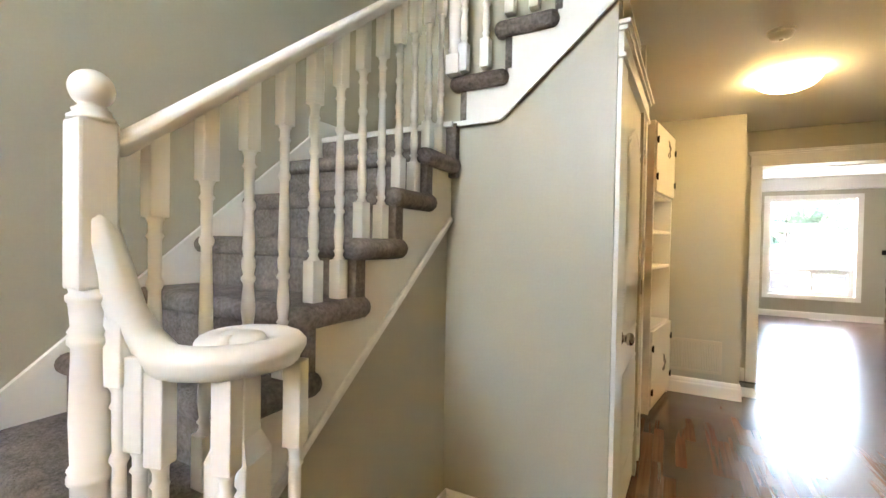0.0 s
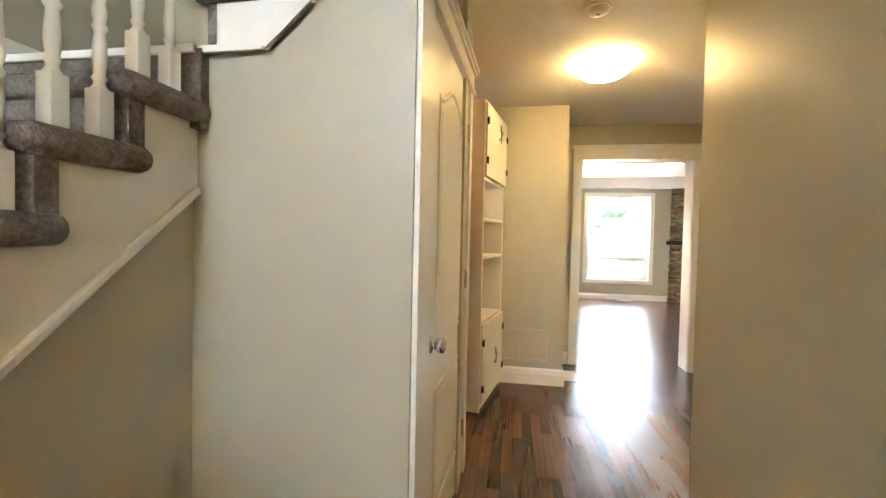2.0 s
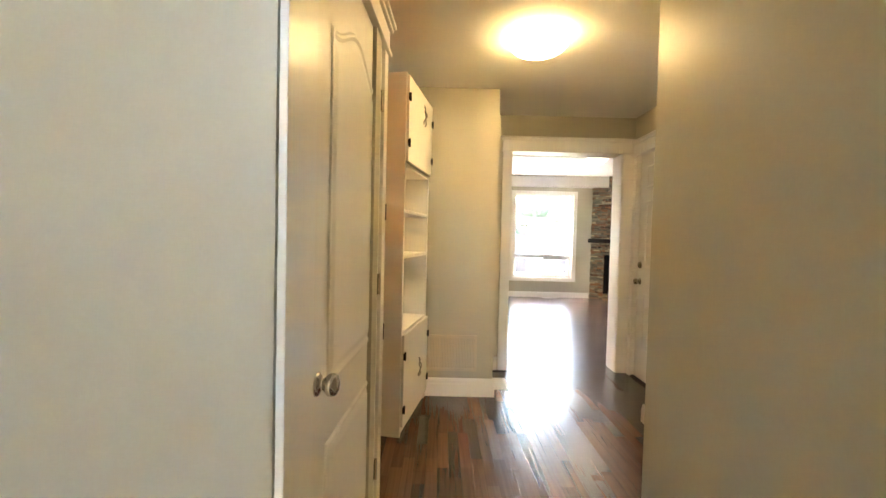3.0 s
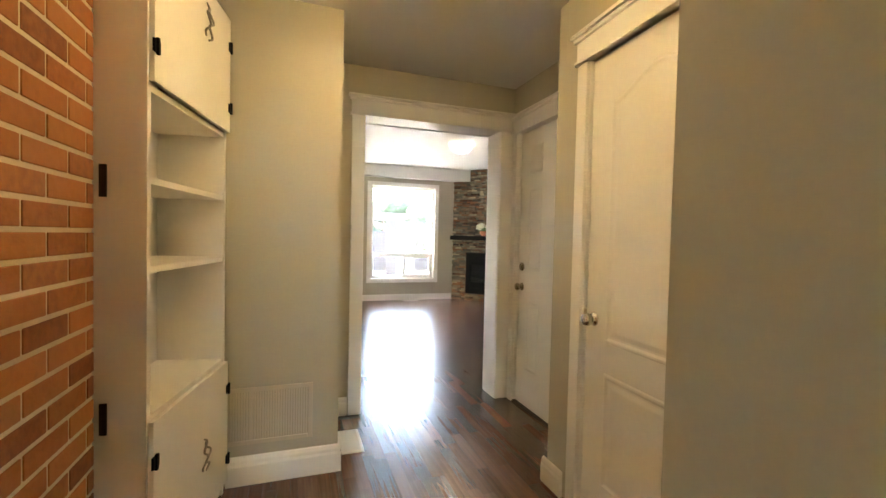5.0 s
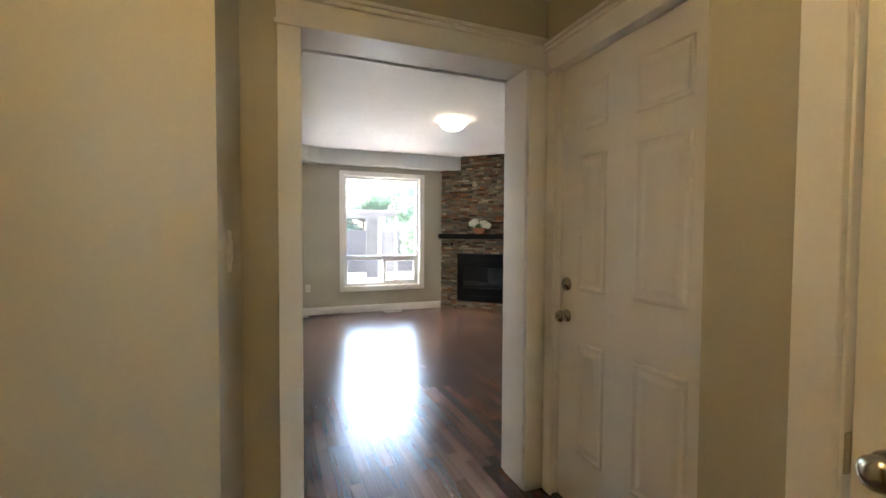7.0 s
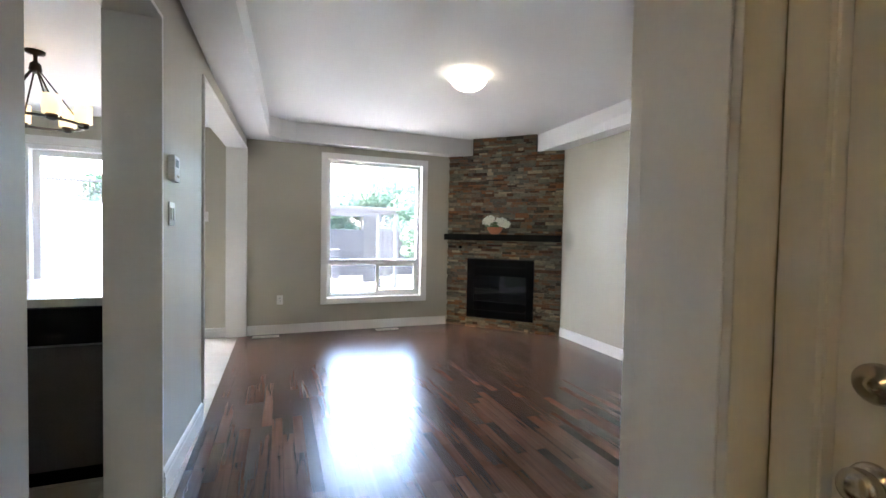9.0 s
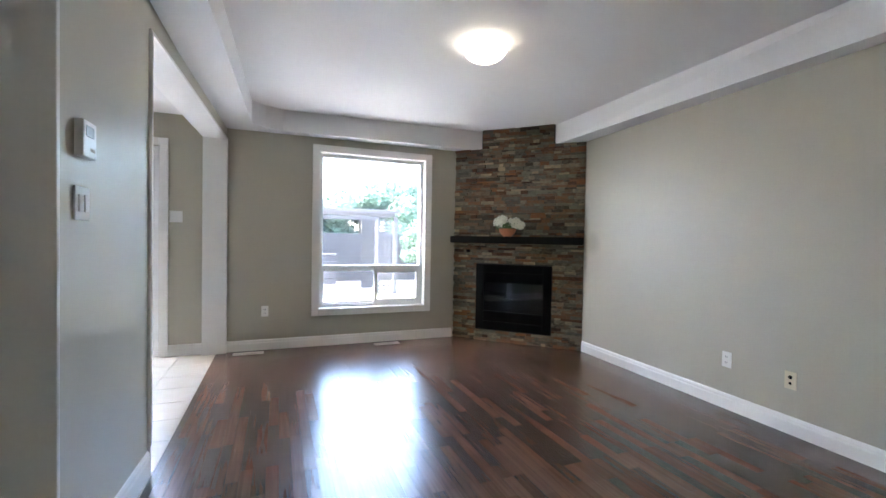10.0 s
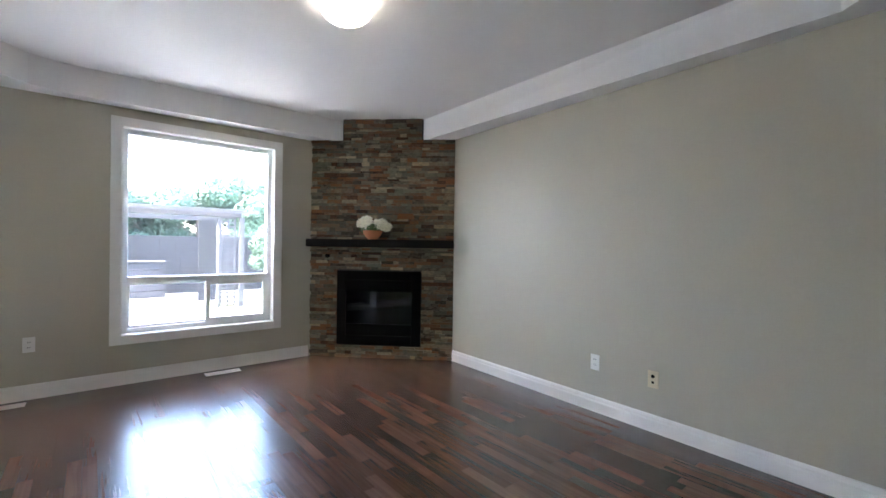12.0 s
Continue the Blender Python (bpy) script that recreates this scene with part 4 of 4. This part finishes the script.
# ---- fireplace ----
fp = thing("corner_fireplace", pose(2.59, 5.17, 0, 0, 0, -45), "corner fireplace faced with stacked slate stone", "fireplace")
FW = 1.578
part("stone_bed", boxes((0.0, FW, 0.012, 0.06, 0, SOFFIT_Z), (0.345, 1.23, 0.0125, 0.06, SOFFIT_Z, TRAY_Z)), STONE_BACK, fp)
rnd = random.Random(11)
rest = bmesh.new()
z, made_n = 0.0, 0
while z < TRAY_Z - 0.005:
    h = min(rnd.choice((0.022, 0.027, 0.032, 0.036, 0.042)), TRAY_Z - z)
    if z < 0.146 < z + h:
        h = 0.146 - z if 0.146 - z > 0.02 else h
    lo, hi = (0.0, FW) if z + h < SOFFIT_Z + 0.012 else (0.36, 1.222)
    x = lo
    while x < hi - 0.01:
        l = min(rnd.choice((0.06, 0.08, 0.11, 0.14, 0.19)) * rnd.uniform(0.85, 1.2), hi - x)
        if hi - x - l < 0.05:
            l = hi - x
        segs = [(x, x + l)]
        if z + h > 0.15 and z < 0.94:
            segs = [s for s in ((x, min(x + l, 0.312)), (max(x, 1.235), x + l)) if s[1] - s[0] > 0.015]
        for a, b in segs:
            d0 = rnd.uniform(-0.030, 0.007)
            t = boxes((0.0008, b - a - 0.0008, d0, 0.014, 0.0008, h - 0.0008))
            for v in t.verts:
                if v.co.y < 0.01:
                    v.co.y += rnd.uniform(-0.004, 0.005)
                    v.co.z += rnd.uniform(-0.0018, 0.0018)
            if made_n < 298 and z < 2.3:
                part("stone", t, STONE, fp, at=pose(a, 0, z))
                made_n += 1
            else:
                bmesh.ops.translate(t, vec=(a, 0, z), verts=t.verts)
                me = bpy.data.meshes.new("tmp")
                t.to_mesh(me)
                rest.from_mesh(me)
                bpy.data.meshes.remove(me)
        x += l
    z += h
tagged(part("stone_rest", rest, STONE_REST, fp), kind="stuff")
fb = part("firebox_frame", frame_ring(bmesh.new(), 0.312, 1.235, 0.146, 0.945, 0.10, -0.035, 0.02, 0.004), BLACK, fp, "black metal firebox surround")
part("lower_louvre", boxes((0.412, 1.135, -0.03, 0.0, 0.246, 0.37), bevel=0.003), BLACK, fb)
part("upper_louvre", boxes((0.412, 1.135, -0.03, 0.0, 0.722, 0.845), bevel=0.003), BLACK, fb)
part("firebox", boxes((0.40, 1.15, 0.30, 0.31, 0.3, 0.8), (0.40, 0.41, 0.0, 0.3, 0.3, 0.8), (1.14, 1.15, 0.0, 0.3, 0.3, 0.8), (0.40, 1.15, 0.0, 0.31, 0.3, 0.31), (0.40, 1.15, 0.0, 0.31, 0.79, 0.8)), BLACK, fp, "black firebox interior")
gl = part("fire_glass", boxes((0.412, 1.135, -0.014, -0.010, 0.37, 0.722)), glass("smoked_glass", (0.35, 0.35, 0.36)), fb, "smoked fire glass")
gl.visible_shadow = False
LOG = mat("ceramic_log", (0.16, 0.13, 0.11), 0.9, vary=0.4, scale=20, bump=0.8, dist=0.006)
for a, b in (((0.52, 0.12, 0.37), (1.02, 0.16, 0.37)), ((0.58, 0.2, 0.43), (0.95, 0.1, 0.45)), ((0.62, 0.1, 0.40), (0.8, 0.22, 0.50))):
    part("log", roll(a, b, 0.035, 10), LOG, fp, "charred ceramic log")
mantel = tagged(part("mantel_shelf", boxes((0, 1.0, -0.2, 0, 0, 0.085)), MANTEL), "thick dark-stained wooden mantel shelf", "mantel")
bm = bmesh.new()
ol = [(0.022, -0.2), (1.594, -0.2), (1.56, -0.018), (0.022, -0.018)]
lo = [bm.verts.new((x, y, 1.20)) for x, y in ol]
hi = [bm.verts.new((x, y, 1.283)) for x, y in ol]
bm.faces.new(lo[::-1])
bm.faces.new(hi)
for i in range(4):
    bm.faces.new((lo[i], lo[(i + 1) % 4], hi[(i + 1) % 4], hi[i]))
bmesh.ops.bevel(bm, geom=list(bm.edges), offset=0.006, segments=2, affect="EDGES")
bm.to_mesh(mantel.data)
bm.free()
mantel.matrix_basis = pose(2.59, 5.17, 0, 0, 0, -45)
sw = wall_plate("fireplace_switch", pose(2.59, 5.17, 0, 0, 0, -45) @ pose(0.197, -0.014, 1.09), "small black switch on the stone face", "switch", BLACK, 0.05, 0.085)
part("toggle", boxes((-0.006, 0.006, -0.018, -0.006, -0.012, 0.012), bevel=0.002), BLACK, sw)

# potted flowers on the mantel
pot = thing("potted_flowers", pose(2.59, 5.17, 0, 0, 0, -45) @ pose(0.72, -0.11, 1.283), "white hydrangea flowers in a low terracotta bowl on the mantel", "potted plant")
TERRA = mat("terracotta", (0.45, 0.17, 0.07), 0.7, vary=0.2, scale=25, bump=0.2)
part("bowl", lathe([(0.05, 0.0), (0.055, 0.012), (0.075, 0.03), (0.095, 0.06), (0.102, 0.085), (0.106, 0.092), (0.10, 0.094), (0.09, 0.08), (0.02, 0.07)], 28), TERRA, pot, "terracotta bowl")
FLOWER = mat("white_petals", (0.84, 0.85, 0.70), 0.7, vary=0.25, scale=40)
LEAF = mat("plant_leaf", (0.07, 0.13, 0.03), 0.55, vary=0.4, scale=30)


def leaf_cloud(rnd, centre, radii, n, size, fill=0.65):
    """Many small bent leaves spread through an uneven ellipsoid."""
    verts, faces = [], []
    c = Vector(centre)
    for _ in range(n):
        d = Vector((rnd.gauss(0, 1), rnd.gauss(0, 1), rnd.gauss(0, 1))).normalized()
        q = rnd.random() ** (1 / 3) * (1 - fill) + fill if rnd.random() < 0.8 else rnd.random()
        p = c + Vector((d.x * radii[0], d.y * radii[1], d.z * radii[2])) * q * rnd.uniform(0.85, 1.1)
        u = Vector((rnd.gauss(0, 1), rnd.gauss(0, 1), rnd.gauss(0, 1))).normalized()
        w = u.cross(d + Vector((0.01, 0.02, 0.4))).normalized()
        s = size * rnd.uniform(0.6, 1.3)
        k = len(verts)
        verts += [p - u * s, p + w * s * 0.5, p + u * s + d * s * 0.2, p - w * s * 0.5]
        faces.append((k, k + 1, k + 2, k + 3))
    return verts, faces


def cloud_part(name, clouds, material, parent, label=""):
    V, F = [], []
    for v, f in clouds:
        k = len(V)
        V += v
        F += [tuple(i + k for i in q) for q in f]
    me = bpy.data.meshes.new(name)
    me.from_pydata([tuple(v) for v in V], [], F)
    me.materials.append(material)
    ob = new(name, me)
    ob.parent = parent
    if label:
        tagged(ob, label)
    return ob


rnd = random.Random(3)
for c, r in (((-0.10, 0.0, 0.165), 0.07), ((-0.055, -0.04, 0.20), 0.06), ((0.10, -0.02, 0.16), 0.07), ((0.15, 0.0, 0.135), 0.055), ((0.045, 0.03, 0.17), 0.055)):
    cloud_part("flower_head", [leaf_cloud(rnd, c, (r, r, r * 0.85), 420, 0.013, 0.8)], FLOWER, pot, "white hydrangea flower head")
cloud_part("leaves", [leaf_cloud(rnd, (0, 0, 0.11), (0.15, 0.08, 0.05), 90, 0.03)], LEAF, pot, "green leaves")

# ---- kitchen ----
STEEL = mat("dark_stainless", (0.09, 0.085, 0.08), 0.35, 0.7, vary=0.1)
CAB = mat("dark_cabinet_wood", (0.05, 0.032, 0.022), 0.45, vary=0.25, scale=9, fine=80)
COUNTER = mat("white_countertop", (0.70, 0.68, 0.63), 0.25, vary=0.08, scale=20, fine=140)
tagged(part("countertop", boxes((-2.7, -0.352, 2.04, 3.0, 0.885, 0.925), bevel=0.005), COUNTER), "white kitchen countertop on dark cabinets", "countertop")
dw = thing("dishwasher", pose(-0.98, 2.1, 0), "dark stainless dishwasher with a black control panel", "dishwasher")
part("door", boxes((0, 0.6, -0.022, 0.55, 0.1, 0.69), bevel=0.004), STEEL, dw)
part("control_panel", boxes((0, 0.6, -0.028, 0.55, 0.70, 0.875), bevel=0.006), BLACK, dw, "black control panel")
part("toe_kick", boxes((0.01, 0.59, 0.05, 0.5, 0.0015, 0.1)), BLACK, dw)
cb = thing("kitchen_cabinet", pose(-2.6, 2.1, 0), "dark wood base cabinet under the countertop", "cabinet")
part("body", boxes((0, 1.6, 0.0, 0.8, 0.1, 0.88)), CAB, cb)
part("toe_kick", boxes((0.0, 1.6, 0.05, 0.75, 0.0015, 0.1)), BLACK, cb)
for i in range(3):
    dd = part("door", boxes((0.01 + 0.53 * i, 0.53 + 0.53 * i, -0.02, 0.0, 0.12, 0.87), bevel=0.004), CAB, cb)
    part("handle", boxes((0.05 + 0.53 * i, 0.06 + 0.53 * i, -0.045, -0.02, 0.65, 0.77), bevel=0.003), NICKEL, dd)

ch = thing("chandelier", pose(-1.20, 3.30, 0), "dark iron chandelier with lit amber glass shades", "chandelier")
part("ring", sweep([(0.25 * math.cos(a), 0.25 * math.sin(a), 1.975) for a in [k * math.pi / 16 for k in range(32)]], [(-0.008, -0.008), (0.008, -0.008), (0.008, 0.008), (-0.008, 0.008)], closed=True), IRON, ch, "round iron ring")
part("hub", lathe([(0.02, 2.30), (0.035, 2.32), (0.03, 2.36), (0.012, 2.38), (0.012, 2.42), (0.05, 2.43), (0.055, 2.449)], 18), IRON, ch)
for k in range(6):
    a = radians(10 + 60 * k)
    p = Vector((0.25 * math.cos(a), 0.25 * math.sin(a), 1.975))
    part("rod", sweep([p, (0.02 * math.cos(a), 0.02 * math.sin(a), 2.32)], [(-0.004, -0.004), (0.004, -0.004), (0.004, 0.004), (-0.004, 0.004)]), IRON, ch)
    cup = part("cup", lathe([(0.012, 1.955), (0.03, 1.965), (0.034, 1.995), (0.03, 1.998)], 16), IRON, ch, at=pose(p.x, p.y, 0))
    part("shade", lathe([(0.03, 1.995), (0.05, 1.998), (0.052, 2.12), (0.048, 2.12), (0.046, 2.003), (0.01, 2.002)], 20), SHADE, cup, "lit amber glass shade")

# ---- garden ----
LAWN = mat("garden_ground", (0.16, 0.145, 0.14), 0.95, vary=0.3, scale=0.9, fine=40, bump=0.5, bump_scale=30, dist=0.02)
PAVING = mat("pale_concrete_paving", (0.33, 0.31, 0.29), 0.9, vary=0.12, scale=2, fine=60, bump=0.2)
FENCE = mat("dark_fence_wood", (0.014, 0.013, 0.0145), 0.85, vary=0.3, scale=5, fine=60, bump=0.4, rand=0.2)
GREYWOOD = mat("weathered_grey_wood", (0.040, 0.038, 0.041), 0.85, vary=0.2, scale=8, fine=70, bump=0.3, rand=0.08)
PALE = mat("pale_fence_wood", (0.62, 0.58, 0.54), 0.8, vary=0.15, scale=6, fine=60, bump=0.3, rand=0.08)
struct("ground", boxes((-400, 400, 5.36, 800, -0.45, -0.36), (-400, 400, -800, -7.76, -0.45, -0.36)), LAWN, "garden ground reaching far away", "ground")
struct("pavement", boxes((-5, 8, 5.36, 10.9, -0.40, -0.33), bevel=0.01), PAVING, "pale concrete patio beside the house", "pavement")
for x in (-4.2, 4.0):
    struct("wall_house_side", boxes((x - 0.1, x, -7.6, 5.3, -0.4, 5.2)), PALE, "outer side wall of the house", "wall")
struct("roof", boxes((-4.4, 4.2, -7.8, 5.55, 5.3, 5.45)), PALE, "flat cover over the house", "roof")


def board_fence(name, x0, x1, y, z0, z1, material, label, w=0.14):
    f = thing(name, pose(0, y, 0), label, "fence")
    me = mesh_of("board", boxes((0, w - 0.0015, 0, 0.02, z0, z1), bevel=0.003), material)
    x = x0
    while x < x1:
        piece("board", me, f, pose(x, 0, 0))
        x += w
    for z in (z0 + 0.3, z1 - 0.25):
        part("rail", boxes((x0, x1, 0.021, 0.06, z - 0.045, z + 0.045)), material, f)
    px = x0
    while px < x1 + 0.1:
        part("post", boxes((px - 0.045, px + 0.045, 0.061, 0.15, z0 - 0.05, z1 + 0.05), bevel=0.005), material, f)
        px += 2.4
    return f


board_fence("garden_fence", -0.6, 12.0, 16.2, -0.37, 1.43, FENCE, "dark weathered board fence at the end of the garden")
nf = board_fence("pale_fence", -6.0, -1.62, 9.2, -0.37, 1.75, PALE, "tall pale board fence with a lattice top")
board_fence("low_fence", -1.6, -0.6, 9.6, -0.37, 0.95, PALE, "low pale picket fence", 0.11)


def lattice(parent, x0, x1, z0, z1, y, step, material, slat=0.018):
    me_v = mesh_of("slat", boxes((-slat / 2, slat / 2, y, y + 0.008, z0, z1)), material)
    me_h = mesh_of("slat", boxes((x0, x1, y + 0.0085, y + 0.016, -slat / 2, slat / 2)), material)
    n = int((x1 - x0) / step)
    for i in range(n + 1):
        piece("slat", me_v, parent, pose(x0 + i * (x1 - x0) / n, 0, 0))
    n = int((z1 - z0) / step)
    for i in range(n + 1):
        piece("slat", me_h, parent, pose(0, 0, z0 + i * (z1 - z0) / n))


lattice(nf, -6.0, -1.62, 1.78, 2.12, 0.0, 0.085, GREYWOOD)
part("top_rail", boxes((-6.0, -1.6, -0.02, 0.04, 2.12, 2.17)), GREYWOOD, nf)

pg = thing("garden_pergola", pose(0, 12.0, 0), "weathered grey wooden pergola with a lattice side", "pergola")
part("beam", boxes((-1.0, 3.60, -0.05, 0.05, 1.87, 1.985), bevel=0.006), GREYWOOD, pg)
part("beam", boxes((-1.0, 3.60, 2.35, 2.45, 1.87, 1.985), bevel=0.006), GREYWOOD, pg)
for i in range(9):
    part("rafter", boxes((-0.85 + i * 0.54, -0.81 + i * 0.54, -0.14, 2.54, 1.985, 2.04), bevel=0.004), GREYWOOD, pg)
part("fascia", boxes((-1.05, 3.69, -0.17, -0.142, 1.96, 2.05), bevel=0.004), GREYWOOD, pg)
for x, y in ((3.615, 0), (3.615, 2.4), (-0.9, 0), (-0.9, 2.4)):
    part("post", boxes((x - 0.055, x + 0.055, y - 0.055, y + 0.055, -0.37, 1.87), bevel=0.006), GREYWOOD, pg)
part("post", boxes((3.09, 3.14, -0.03, 0.03, -0.37, 1.87), bevel=0.006), GREYWOOD, pg)
for z in (1.36, 0.80, 0.24):
    part("cross_rail", boxes((3.141, 3.559, -0.025, -0.011, z - 0.03, z + 0.03)), GREYWOOD, pg)
part("screen_board", boxes((2.98, 3.42, 1.8, 1.83, -0.36, 1.86), bevel=0.004), FENCE, pg)
lattice(pg, 3.15, 3.46, -0.3, 1.85, -0.01, 0.105, GREYWOOD, 0.042)

bx = thing("garden_box", pose(1.45, 15.2, -0.36), "grey wooden garden storage box by the fence", "storage box")
for i in range(5):
    part("board", boxes((0, 0.93, 0, 0.6, 0.005 + i * 0.2, 0.195 + i * 0.2), bevel=0.008), GREYWOOD, bx)
part("lid", boxes((-0.03, 0.97, -0.03, 0.63, 1.006, 1.05), bevel=0.008), GREYWOOD, bx)
struct("lawn", boxes((-5, 8, 10.95, 12.6, -0.40, -0.345)), mat("dry_grass", (0.30, 0.30, 0.11), 0.95, vary=0.4, scale=2.5, fine=50, bump=0.6, bump_scale=60, dist=0.02), "strip of dry yellow-green lawn", "lawn")

BARK = mat("tree_bark", (0.10, 0.075, 0.055), 0.95, vary=0.4, scale=12, bump=0.8, dist=0.02)
FOLIAGE = mat("tree_foliage", (0.052, 0.098, 0.058), 0.6, vary=0.4, scale=1.6, fine=9)
CONIFER = mat("conifer_foliage", (0.05, 0.10, 0.045), 0.6, vary=0.4, scale=2, fine=9)
PLUM = mat("plum_foliage", (0.09, 0.035, 0.045), 0.6, vary=0.4, scale=2, fine=9)


def tree(x, y, h, spread, seed, material, label, leaf=0.085, n=8000):
    rnd = random.Random(seed)
    t = thing("garden_tree", pose(x, y, -0.37), label, "tree", group="garden trees")
    prof = [(0.11, 0), (0.085, 0.15), (0.07, h * 0.35), (0.045, h * 0.7), (0.01, h * 0.92)]
    bm = lathe(prof, 10)
    for i in range(6):
        a = rnd.uniform(0, 6.28)
        b0 = Vector((0, 0, h * rnd.uniform(0.25, 0.6)))
        b1 = b0 + Vector((math.cos(a) * spread * 0.6, math.sin(a) * spread * 0.6, h * 0.22))
        bm = join(bm, roll(b0, b1, 0.022, 6))
    part("trunk", bm, BARK, t)
    clouds = []
    for i in range(9):
        c = (rnd.uniform(-0.6, 0.6) * spread, rnd.uniform(-0.5, 0.5) * spread, h * rnd.uniform(0.28, 0.86))
        r = spread * rnd.uniform(0.35, 0.55)
        clouds.append(leaf_cloud(rnd, c, (r, r, r * 0.8), n // 9, leaf, 0.55))
    cloud_part("crown", clouds, material, t)
    return t


for i, (x, y, h, s) in enumerate(((-0.6, 18.2, 3.9, 1.7), (1.0, 17.6, 3.8, 1.6), (2.3, 18.0, 3.9, 1.6), (3.6, 17.6, 4.0, 1.6), (4.9, 17.4, 4.4, 1.6), (6.2, 17.6, 4.7, 1.7), (7.6, 18.0, 4.6, 1.7), (9.2, 18.0, 4.6, 1.8))):
    tree(x, y, h, s, 20 + i, FOLIAGE, "leafy green garden tree behind the fence", 0.055, 26000)
tree(5.2, 14.6, 2.6, 0.8, 31, FOLIAGE, "leafy green shrub beside the pergola", 0.05, 6000)
tree(-2.6, 13.5, 3.4, 0.8, 41, CONIFER, "slim dark conifer behind the pale fence")
tree(-3.8, 13.8, 3.6, 0.8, 42, CONIFER, "slim dark conifer behind the pale fence")
tree(-1.35, 12.2, 2.3, 0.8, 43, PLUM, "dark plum-leaved shrub behind the low fence", 0.06, 4000)



# ---- floors, piece by piece ----
def plank_floor():
    bed = struct("floor", boxes((-0.3, 3.9, -7.7, 5.3, -0.12, -0.012), (-2.62, -0.3, -7.7, 0.0, -0.12, -0.012)), STONE_BACK, "dark wood laminate floor of strip planks", "floor")
    rnd = random.Random(5)
    made = {}

    def slab(w, l):
        key = (round(w, 3), round(l, 3))
        if key not in made:
            made[key] = mesh_of("plank", boxes((0, w - 0.0006, 0, l - 0.0006, -0.012, 0.0)), WOOD)
        return made[key]

    W = 0.19
    areas = [(0.0, 3.72, 0.0, 5.18), (-0.98, 1.15, -3.3, 0.0), (-1.7, 0.14, -7.6, -3.3)]
    for x0, x1, y0, y1 in areas:
        x = x0
        while x < x1 - 0.005:
            w = min(W, x1 - x)
            y = y0
            first = rnd.choice((0.35, 0.65, 0.95, 1.25))
            while y < y1 - 0.005:
                l = min(first, y1 - y)
                piece("plank", slab(w, l), bed, pose(x, y, 0))
                y += l
                first = 1.25
            x += w
    # strip under the openings of the partition
    y = 0.14
    for y0, l in ((0.14, 1.2), (1.34, 1.2), (2.54, 1.2), (3.74, 1.43)):
        piece("plank", slab(0.10, l), bed, pose(-0.1, y0, -0.0002))


plank_floor()


def tile_floor():
    bed = struct("floor_kitchen", boxes((-4.2, -0.1, 0.1, 5.2, -0.12, -0.004)), GROUT, "cream ceramic tile floor with grey joints", "floor")
    me = mesh_of("tile", boxes((0.002, 0.328, 0.002, 0.328, -0.006, 0.001), bevel=0.0015), TILE)
    for i in range(0, 12):
        for j in range(0, 15):
            piece("tile", me, bed, pose(-0.101 - 0.33 * (i + 1), 0.14 + 0.33 * j, 0))


tile_floor()
